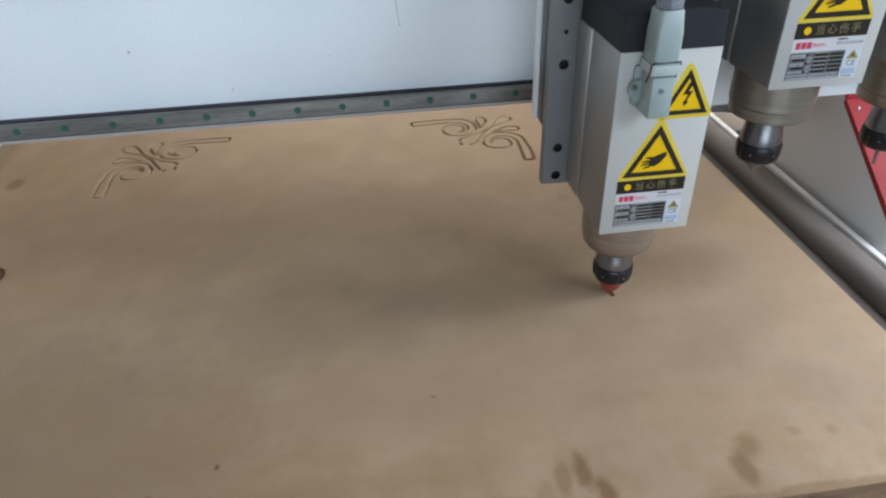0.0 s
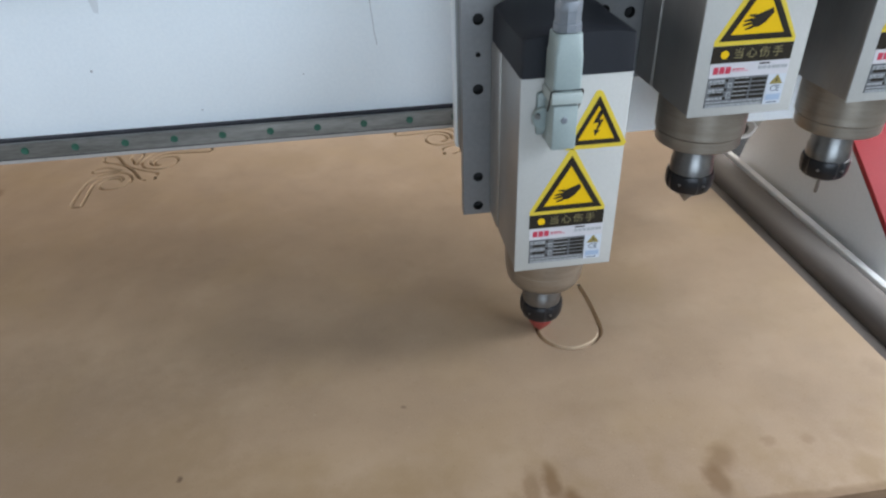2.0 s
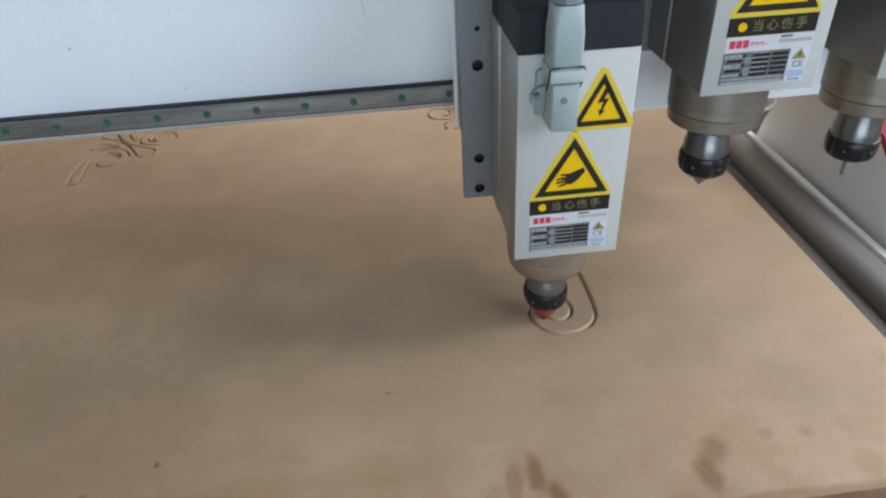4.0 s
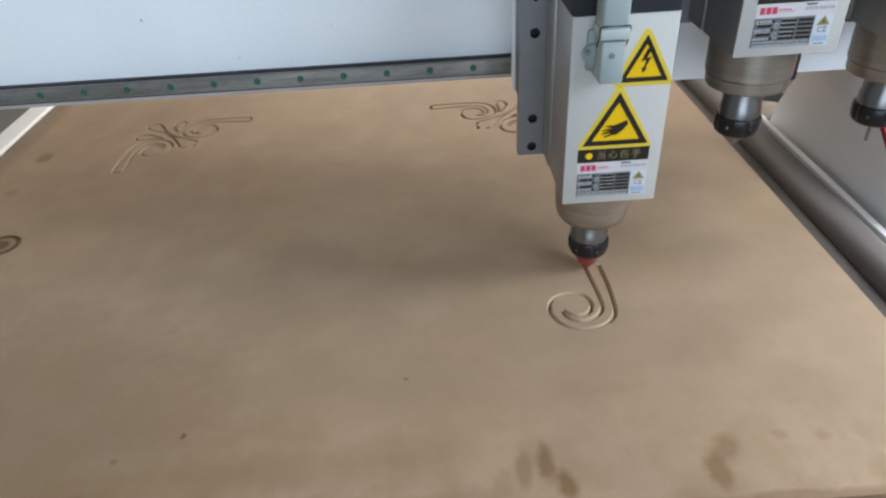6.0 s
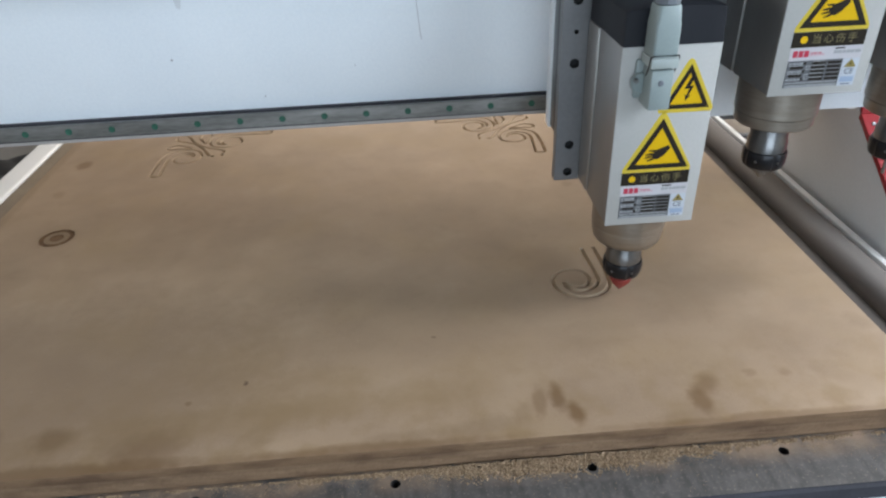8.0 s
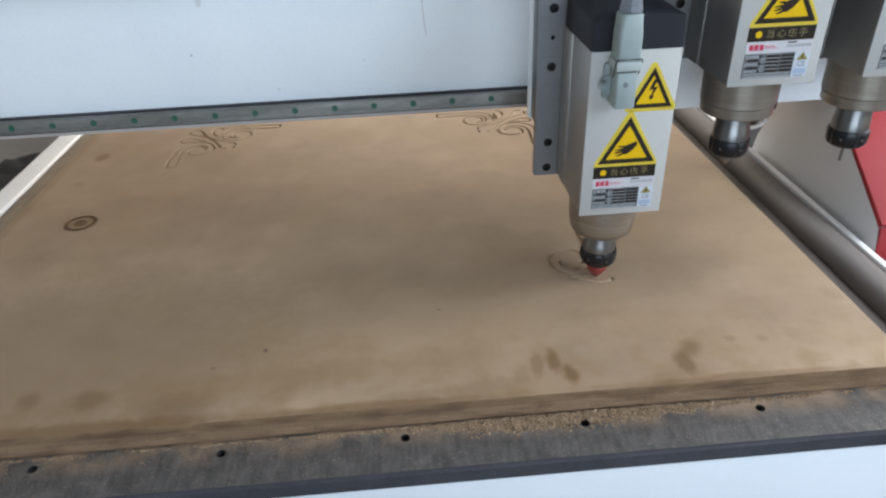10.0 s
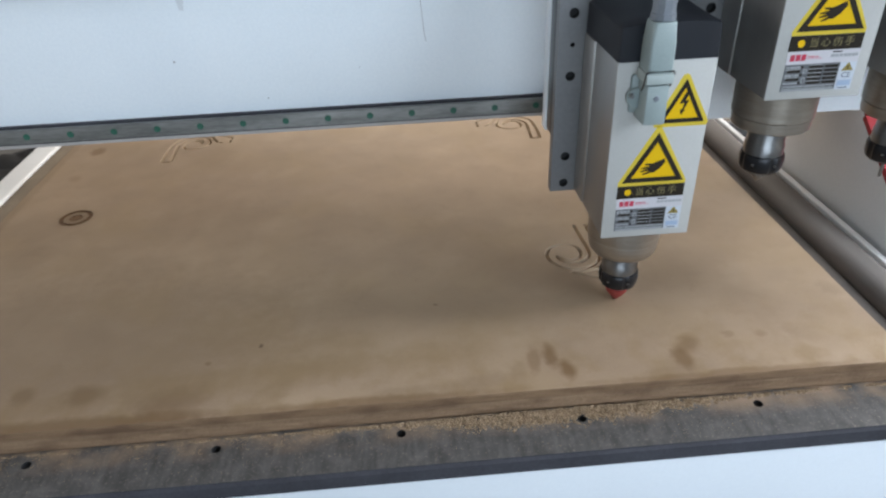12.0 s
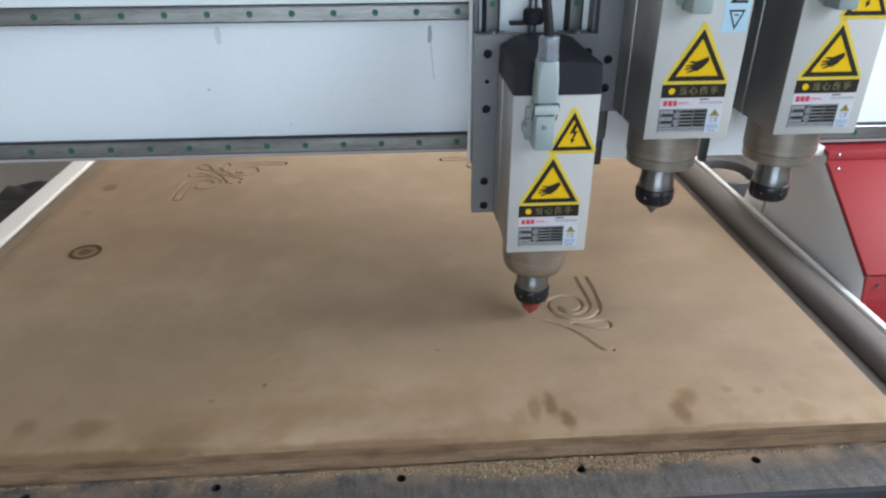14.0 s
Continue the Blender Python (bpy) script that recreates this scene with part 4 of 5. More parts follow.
# ---------------------------------------------------------------- gantry
FACE, RAILF = 0.2350, 0.2160          # the beam's face and the rails' face behind the cutter's axis
BEAM = (-0.385, 1.615)


def linear_rail(parent, z):
    h = 0.0100
    prof = [(RAILF, z - h), (RAILF, z + h), (RAILF + 0.003, z + h), (RAILF + 0.006, z + h - 0.006), (RAILF + 0.013, z + h - 0.004), (FACE, z + h - 0.001),
            (FACE, z - h + 0.001), (RAILF + 0.012, z - h + 0.001), (RAILF + 0.008, z - h + 0.0035), (RAILF + 0.004, z - h)]
    prof[1:3] = [(RAILF, z + h - 0.0012), (RAILF + 0.0012, z + h), (RAILF + 0.004, z + h)]
    # dark strip on the rail's top: its shadow line made as a shape
    part("rail_shadow_strip", box(BEAM[0] + 0.02, BEAM[1] - 0.01, RAILF + 0.0105, FACE + 0.002, z + h - 0.0035, z + h + 0.0004, 0.0006), M_LIP, parent, "dark blued seat above the rail")
    part("rail_under_strip", box(BEAM[0] + 0.02, BEAM[1] - 0.01, RAILF + 0.0022, FACE + 0.002, z - h - 0.0022, z - h + 0.0008, 0.0004), M_LIP, parent, "dark blued seat below the rail")
    rail = part("linear_rail", prism(prof, BEAM[0] + 0.02, BEAM[1] - 0.01, "x"), M_RAIL, parent, "ground steel linear rail")
    return rail


def gantry():
    g = tagged(empty("gantry"), "white machine gantry with steel linear rails and red side covers", "gantry")
    part("beam", box(BEAM[0], BEAM[1], FACE, FACE + 0.17, 0.1680, 0.44, 0.004, 3), M_FRAME, g, "white painted cross beam")
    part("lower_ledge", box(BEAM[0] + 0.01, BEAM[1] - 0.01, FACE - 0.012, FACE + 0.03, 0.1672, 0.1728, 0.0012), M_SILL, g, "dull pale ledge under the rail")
    plug = None
    for z in (0.1863, 0.3812):
        rail = linear_rail(g, z)
        for k in range(34):
            x = -0.3704 + 0.0588 * k
            if x > BEAM[1] - 0.03:
                continue
            if plug is None:
                ob = part("bolt_plug", lathe([(0.0036, 0.0), (0.0044, -0.0002), (0.0048, 0.0012), (0.0048, 0.003)], 18, (0, 0), "y"), M_PLUG, rail)
                plug = ob.data
                ob.matrix_basis = pose(x, RAILF - 0.0008, z)
            else:
                shared("bolt_plug", plug, rail, pose(x, RAILF - 0.0008, z))
    # scuffs on the beam: a hanging scratch with a smudge, and small chips
    part("scratch", tube([(0.7075, FACE - 0.0001, 0.354), (0.7085, FACE - 0.0001, 0.335), (0.7105, FACE - 0.0001, 0.31), (0.7115, FACE - 0.0001, 0.294), (0.7135, FACE - 0.0001, 0.280)], 0.0004, 6), M_SCUFF, g, "thin grey scratch")
    part("smudge", prism([(0.704, 0.336), (0.709, 0.334), (0.711, 0.345), (0.709, 0.360), (0.705, 0.358)], FACE - 0.0003, FACE + 0.001, "y"), M_SCUFF, g, "grey smudge")
    part("smudge", prism([(0.397, 0.338), (0.402, 0.336), (0.405, 0.348), (0.403, 0.361), (0.398, 0.362), (0.395, 0.350)], FACE - 0.0003, FACE + 0.001, "y"), M_FAINT, g, "faint grey smudge")
    for x, z, r in ((0.3745, 0.2714, 0.0017), (0.49, 0.214, 0.0011), (0.62, 0.25, 0.0008)):
        part("chip", prism(circle(x, z, r, 9), FACE - 0.0003, FACE + 0.001, "y"), M_SCUFF, g, "small grey paint chip")
    # side legs
    side = [(0.345, 0.1660), (0.206, 0.1560), (0.033, 0.0260), (0.028, -0.0110), (0.028, -0.52), (0.392, -0.52), (0.414, -0.06), (0.412, -0.015), (0.402, 0.020), (0.384, 0.050), (0.362, 0.090)]
    for s in (1, -1):
        def X(x):
            return x if s > 0 else BOARD_W - x
        x0, x1 = sorted((X(1.3450), X(1.3570)))
        part("side_plate", prism(side, x0, x1, "x", 0.0015), M_CHEEK, g, "grey steel side plate")
        x0, x1 = sorted((X(1.3318), X(1.3442)))
        part("beam_bracket", box(x0, x1, 0.206, 0.232, 0.1510, 0.1668, 0.0004), M_LEDGE, g, "small white bracket under the beam")
        x0, x1 = sorted((X(1.3444), X(1.60)))
        part("cover", prism([(0.193, 0.1496), (0.030, 0.0285), (0.0345, 0.0205), (0.196, 0.1416)], x0, x1, "x", 0.001), M_RED, g, "red sloping sheet cover")
        part("cover_flange", prism([(0.232, 0.1645), (0.1925, 0.1630), (0.1900, 0.1490), (0.1950, 0.1475), (0.1970, 0.1575), (0.232, 0.1585)], x0, x1, "x", 0.0008), M_RED, g, "red folded flange")
        part("lower_cover", prism([(0.0300, 0.0255), (0.0225, -0.011), (0.0225, -0.50), (0.0275, -0.50), (0.0275, -0.011), (0.0345, 0.0200)], x0, x1, "x", 0.001), M_RED, g, "red lower sheet cover")
        part("beam_foot", box(min(X(1.36), X(1.58)), max(X(1.36), X(1.58)), FACE + 0.002, FACE + 0.100, -0.52, 0.43, 0.004), M_CHEEK, g)
        for x, y, z in ((1.362, 0.1908, 0.1570), (1.357, 0.1765, 0.1383), (1.362, 0.0225, 0.012)):
            ob = part("screw", lathe([(0.0020, -0.0014), (0.0028, -0.0009), (0.0028, 0.002)], 14, (0, 0), "y"), M_CHROME, g, smooth=40)
            ob.matrix_basis = pose(X(x), y, z, -25 if z > 0.1 else 0, 0, 0)
    return g


GANTRY = gantry()

# ---------------------------------------------------------------- carriage
PITCH = 0.1530


def carriage():
    c = tagged(empty("carriage"), "white carriage plate with vertical slides for three spindles", "machine carriage")
    part("back_plate", box(-0.0812, 0.3960, 0.1000, 0.1180, 0.1960, 0.660, 0.002), M_FRAME, c, "white carriage plate")
    for k in range(3):
        x = PITCH * k
        for dx in (-0.0560, 0.0500):
            part("slide_rail", box(x + dx - 0.0075, x + dx + 0.0075, 0.0840, 0.1000, 0.23, 0.655, 0.0015), M_OILRAIL, c, "oily steel slide rail")
            # solid black strips stand in for the shade in the slide's grooves
            for fx in (-0.0092, 0.0092):
                part("slide_gap_shade", box(x + dx + fx - 0.0016, x + dx + fx + 0.0016, 0.0900, 0.1000, 0.23, 0.655, 0.0005), M_CAP, c, "dark groove beside the slide rail")
            for z in (0.41, 0.47, 0.53, 0.59):
                part("bolt_plug", lathe([(0.0032, -0.0006), (0.0038, 0.0), (0.0038, 0.002)], 14, (x + dx, z), "y"), M_PLUG, c).location.y = 0.0840
            part("slide_block", box(x + dx - 0.020, x + dx + 0.020, 0.0735, 0.0960, 0.305, 0.375, 0.002), M_CAST, c)
        part("lead_screw", lathe([(0.0055, 0.26), (0.0055, 0.64)], 16, (x - 0.004, 0.088)), M_CHROME, c, "steel lead screw")
        part("screw_nut", lathe([(0.011, 0.386), (0.013, 0.388), (0.013, 0.402), (0.011, 0.404)], 20, (x - 0.004, 0.082)), M_CAP, c, "black screw nut")
        part("nut_arm", box(x - 0.034, x - 0.012, 0.078, 0.086, 0.3845, 0.3895, 0.001), M_CAP, c)
        part("side_rib", box(x + 0.0705, x + 0.0765, 0.0760, 0.0998, 0.33, 0.655, 0.001), M_CAST, c)
    for x in (-0.0775, 0.383):
        part("edge_rib", box(x - 0.0015, x + 0.0045, 0.0760, 0.0998, 0.20, 0.655, 0.001), M_SLIDE, c)
    for z in (0.1863, 0.3812):
        for x in (-0.020, 0.155, 0.345):
            part("bearing_block", box(x - 0.035, x + 0.035, 0.1182, RAILF - 0.0003, z + 0.0055, z + 0.030, 0.003), M_FRAME, c)
    for x in (0.1005, 0.2535):
        part("stop_block", box(x - 0.0045, x + 0.0045, 0.0880, 0.0998, 0.1920, 0.2650, 0.001), M_SLIDE, c, "dark steel stop bar")
    return c


CARRIAGE = carriage()


# ---------------------------------------------------------------- spindles
FRONT, BACK, HALF = -0.0632, 0.0585, 0.0490


def tri(cx, z0, half, height):
    return [(cx - half, z0), (cx + half, z0), (cx, z0 + height)]


def sticker(parent, name, outline, mat, lift, label=""):
    return part(name, prism(outline, FRONT - 0.0003 * lift, FRONT - 0.0003 * (lift - 1) + (0.0004 if lift == 1 else 0), "y"), mat, parent, label, smooth=0)


def triangle_ring(parent, cx, z0, half, height, inner, lift):
    """A black triangle with a hollow middle."""
    def band(k):
        cz = z0 + height / 3
        return [(cx + (a - cx) * k, cz + (b - cz) * k) for a, b in tri(cx, z0, half, height)]
    out, inn = band(1.0), band(inner)
    bm = bmesh.new()
    y0, y1 = FRONT - 0.0003 * lift, FRONT - 0.0003 * (lift - 1)
    for i in range(3):
        j = (i + 1) % 3
        add_prism(bm, [out[i], out[j], inn[j], inn[i]], y0, y1, "y")
    return part("warning_border", bm, M_INK, parent, smooth=0)


def inner_field(parent, cx, z0, half, height, inner):
    """The strong yellow inside a warning border."""
    cz = z0 + height / 3
    field = [(cx + (a - cx) * inner, cz + (b - cz) * inner) for a, b in tri(cx, z0, half, height)]
    return part("warning_field", prism(field, FRONT - 0.0004, FRONT - 0.0003, "y"), M_YELLOW, parent, smooth=0)


def shock_label(sp):
    back = sticker(sp, "shock_label", [(-0.0055, 0.2615), (0.0480, 0.2615), (0.0500, 0.2650), (0.0235, 0.3145), (0.0205, 0.3160), (0.0175, 0.3145), (-0.0070, 0.2650)], M_SALLOW, 1, "yellow triangular electric shock warning")
    inner_field(back, 0.0213, 0.2655, 0.0240, 0.0450, 0.70)
    triangle_ring(back, 0.0213, 0.2655, 0.0240, 0.0450, 0.70, 2)
    part("bolt_sign", prism([(0.0225, 0.2975), (0.0265, 0.2965), (0.0225, 0.2885), (0.0268, 0.2890), (0.0218, 0.2785), (0.0243, 0.2790), (0.0198, 0.2735), (0.0183, 0.2800), (0.0202, 0.2790), (0.0222, 0.2860), (0.0172, 0.2855)], FRONT - 0.0006, FRONT - 0.0003, "y"), M_INK, back, smooth=0)


def axis_label(sp):
    back = sticker(sp, "axis_label", [(0.0180, 0.2520), (0.0465, 0.2520), (0.0465, 0.3130), (0.0180, 0.3130)], M_BLUE, 1, "light blue axis sticker with black letter and triangle")
    lettering("Z", 0.032, M_INK, back, 0.0325, 0.2915, FRONT - 0.0005)
    pts = [(0.0235, 0.2750), (0.0415, 0.2750), (0.0325, 0.2545)]
    cz = (0.0325, 0.2682)
    inn = [(cz[0] + (a - cz[0]) * 0.72, cz[1] + (b - cz[1]) * 0.72) for a, b in pts]
    bm = bmesh.new()
    for i in range(3):
        j = (i + 1) % 3
        add_prism(bm, [pts[i], pts[j], inn[j], inn[i]], FRONT - 0.0006, FRONT - 0.0003, "y")
    part("arrow_sign", bm, M_INK, back, smooth=0)
    part("bar_sign", prism([(0.0300, 0.2690), (0.0350, 0.2690), (0.0350, 0.2705), (0.0300, 0.2705)], FRONT - 0.0006, FRONT - 0.0003, "y"), M_INK, back, smooth=0)


def crush_label(sp):
    back = sticker(sp, "crush_label", [(-0.0362, 0.1968), (0.0368, 0.1968), (0.0368, 0.2010), (0.0040, 0.2600), (0.0005, 0.2635), (-0.0030, 0.2600), (-0.0362, 0.2010)], M_SALLOW, 1, "yellow triangular injury warning")
    inner_field(back, 0.0008, 0.2005, 0.0330, 0.0555, 0.72)
    triangle_ring(back, 0.0008, 0.2005, 0.0330, 0.0555, 0.72, 2)
    # the pictogram: a plain dark wedge with four short prongs
    sign = bmesh.new()
    add_prism(sign, [(0.0115, 0.2320), (0.0135, 0.2270), (0.0065, 0.2185), (0.0, 0.2140), (-0.0060, 0.2140), (-0.0085, 0.2200), (-0.0045, 0.2255), (0.0030, 0.2285)], FRONT - 0.0006, FRONT - 0.0003, "y")
    for a, b, c, d in ((-0.0045, 0.2250, -0.0120, 0.2255), (-0.0075, 0.2215, -0.0160, 0.2200), (-0.0080, 0.2180, -0.0165, 0.2160), (-0.0060, 0.2145, -0.0135, 0.2120)):
        n = Vector((-(d - b), c - a)).normalized() * 0.0015
        add_prism(sign, [(a + n.x, b + n.y), (a - n.x, b - n.y), (c - n.x * 0.5, d - n.y * 0.5), (c + n.x * 0.5, d + n.y * 0.5)], FRONT - 0.0006, FRONT - 0.0003, "y")
    for v in sign.verts:
        v.co.x, v.co.z = (v.co.x + 0.001) * 0.86 - 0.0005, (v.co.z - 0.2200) * 0.86 + 0.2165
    part("pictogram", sign, M_INK, back, smooth=0)
    strip = sticker(sp, "caption_strip", [(-0.0362, 0.1818), (0.0368, 0.1818), (0.0368, 0.1966), (-0.0362, 0.1966)], M_INK, 1, "black caption strip with a yellow dot")
    part("dot", prism(circle(-0.0245, 0.1892, 0.0036, 20), FRONT - 0.0006, FRONT - 0.0003, "y"), M_YELLOW, strip, smooth=0)
    for k, ch in enumerate("\u5f53\u5fc3\u4f24\u624b"):
        lettering(ch, 0.0100, M_OLIVE, strip, -0.0118 + 0.0118 * k, 0.1890, FRONT - 0.0004)


def name_plate(sp):
    band = sticker(sp, "maker_label", [(-0.0356, 0.1690), (0.0374, 0.1690), (0.0374, 0.1814), (-0.0356, 0.1814)], M_PALE, 1, "pale maker's label with red and grey bars")
    rnd = random.Random(3)

    def bar(parent, x0, x1, z0, z1, mat, name="print_bar", lift=0.0006):
        part(name, prism([(x0, z0), (x1, z0), (x1, z1), (x0, z1)], FRONT - lift, FRONT - 0.0003, "y"), mat, parent, smooth=0)

    def words(parent, x0, x1, z0, z1, mat, least, most):
        """A row of short bars for print too small to read."""
        x = x0
        while x < x1 - least:
            w = min(rnd.uniform(least, most), x1 - x)
            bar(parent, x, x + w, z0, z1, mat, lift=0.0008)
            x += w + rnd.uniform(0.0006, 0.0012)

    for x0 in (-0.0322, -0.0266, -0.0210):
        bar(band, x0, x0 + 0.0045, 0.1724, 0.1786, M_REDINK)
    words(band, -0.0148, 0.0015, 0.1738, 0.1748, M_PINK, 0.002, 0.005)
    words(band, -0.0148, -0.0040, 0.1756, 0.1765, M_REDINK, 0.002, 0.004)
    bar(band, 0.0092, 0.0190, 0.1790, 0.1803, M_INK)
    words(band, 0.0088, 0.0355, 0.1746, 0.1774, M_GREYINK, 0.0018, 0.0042)
    plate = sticker(sp, "name_plate", [(-0.0352, 0.1420), (0.0203, 0.1420), (0.0203, 0.1688), (-0.0352, 0.1688)], M_PLATE, 1, "dark grey nameplate with printed rows")
    for r in range(5):
        z = 0.1662 - 0.0040 * r
        bar(plate, -0.0105, 0.0192, z - 0.0016, z + 0.0008, M_INK, "value_bar")
        bar(plate, 0.0036, 0.0052, z - 0.0015, z + 0.0007, M_PLATE, "divider", 0.0008)
        words(plate, -0.0105, 0.0030, z + 0.0012, z + 0.0018, M_GREYINK, 0.0015, 0.0045)
        if r in (1, 3):
            bar(plate, -0.0318, -0.0190, z - 0.0014, z + 0.0010, M_INK, "value_bar")
            words(plate, -0.0338, -0.0200, z + 0.0014, z + 0.0022, M_GREYINK, 0.0012, 0.0035)
        else:
            words(plate, -0.0338, -0.0196, z - 0.0010, z + 0.0008, M_GREYINK, 0.0012, 0.0040)
            bar(plate, -0.0192, -0.0166, z - 0.0012, z + 0.0010, M_INK)
    for z0, z1 in ((0.1596, 0.1640), (0.1498, 0.1556)):
        bar(plate, -0.0160, -0.0124, z0, z1, M_GREYINK, "symbol_box")
        bar(plate, -0.0151, -0.0133, z0 + 0.0008, z1 - 0.0008, M_PLATE, "symbol", 0.0008)
    for z in (0.1467, 0.1440, 0.1426):
        words(plate, -0.0338, 0.0185, z - 0.0007, z + 0.0006, M_GREYINK, 0.0010, 0.0040)
    mark = sticker(sp, "approval_label", [(0.0206, 0.1412), (0.0374, 0.1412), (0.0374, 0.1688), (0.0206, 0.1688)], M_LILAC, 1, "pale blue approval label with a small yellow triangle")
    part("small_triangle", prism(tri(0.0290, 0.1600, 0.0062, 0.0085), FRONT - 0.0006, FRONT - 0.0003, "y"), M_AMBER, mark, smooth=0)
    bar(mark, 0.0285, 0.0295, 0.1618, 0.1650, M_INK, "exclamation", 0.0008)
    lettering("CE", 0.0078, M_SLATE, mark, 0.0290, 0.1556, FRONT - 0.0006)
    bar(mark, 0.0222, 0.0358, 0.1450, 0.1506, M_BLUEBOX, "blue_box")
    words(mark, 0.0240, 0.0350, 0.1426, 0.1436, M_SLATE, 0.0015, 0.0035)



def connector(sp):
    """The plug on the spindle's face, with its hood, gland and cable."""
    cx, y0, y1 = -0.0175, -0.0915, FRONT
    base = part("socket", box(cx - 0.0108, cx + 0.0108, y0, y1 + 0.001, 0.2755, 0.3150, 0.0022), M_PLUGBOX, sp, "grey-green plug housing")
    part("socket_flange", box(cx - 0.0180, cx + 0.0130, y1 - 0.004, y1 + 0.001, 0.2800, 0.3190, 0.003), M_PLUGBOX, base)
    part("screw", lathe([(0.0022, y0 - 0.0008), (0.0030, y0 - 0.0002), (0.0030, y0 + 0.002)], 16, (cx - 0.001, 0.3025), "y"), M_GLAND, base)
    part("ear", lathe([(0.0090, y1 - 0.0085), (0.0104, y1 - 0.0075), (0.0104, y1 - 0.0035)], 24, (cx - 0.0118, 0.2965), "y"), M_PLUGBOX, base, smooth=20)
    part("ear_pin", lathe([(0.0022, y1 - 0.0115), (0.0026, y1 - 0.0105), (0.0026, y1 - 0.0070)], 12, (cx - 0.0185, 0.3000), "y"), M_CHROME, base)
    part("collar", box(cx - 0.0130, cx + 0.0130, y0 - 0.0016, y1, 0.3165, 0.3262, 0.0012), M_PALEBOX, sp, "pale plug collar")
    lever = [(cx + 0.0126, y0 + 0.018, 0.3000), (cx + 0.0130, y0 + 0.010, 0.3080), (cx + 0.0132, y0 + 0.004, 0.3165), (cx + 0.0134, y0 + 0.0005, 0.3270), (cx + 0.0118, y0 - 0.0022, 0.3290),
             (cx - 0.0118, y0 - 0.0022, 0.3290), (cx - 0.0134, y0 + 0.0005, 0.3270), (cx - 0.0132, y0 + 0.004, 0.3165), (cx - 0.0130, y0 + 0.010, 0.3080)]
    part("latch_wire", tube(lever, 0.0008, 8), M_SLIDE, sp, "steel latch wire")
    loops = []
    for z, w, d, r in ((0.3265, 0.0116, 0.0132, 0.002), (0.3290, 0.0120, 0.0136, 0.003), (0.3560, 0.0119, 0.0132, 0.003), (0.3580, 0.0115, 0.0128, 0.0035), (0.3712, 0.0112, 0.0118, 0.005), (0.3722, 0.0106, 0.0112, 0.005)):
        cy, pts = -0.0775, []
        for sx, sy, a0 in ((1, 1, 0), (-1, 1, 90), (-1, -1, 180), (1, -1, 270)):
            for k in range(5):
                a = radians(a0 + 22.5 * k)
                pts.append((cx + sx * (w - r) + r * math.cos(a), cy + sy * (d - r) + r * math.sin(a), z))
        loops.append(pts)
    part("hood", loft(loops), M_PLUGBOX, sp, "grey-green plug hood")
    part("gland", lathe([(0.0108, 0.3724), (0.0118, 0.3732), (0.0118, 0.3785), (0.0108, 0.3792), (0.0108, 0.3880), (0.0111, 0.3884), (0.0111, 0.3950), (0.0106, 0.3962), (0.0060, 0.3966)], 10, (cx + 0.0005, -0.0775)), M_GLAND, sp, "blue-grey cable gland")
    part("cable", tube([(cx, -0.0775, 0.392), (cx - 0.001, -0.077, 0.408), (cx - 0.004, -0.073, 0.430), (cx - 0.010, -0.064, 0.455), (cx - 0.018, -0.048, 0.485), (cx - 0.024, -0.025, 0.53), (cx - 0.026, 0.0, 0.60)], 0.0052, 12), M_RUBBER, sp, "black cable")


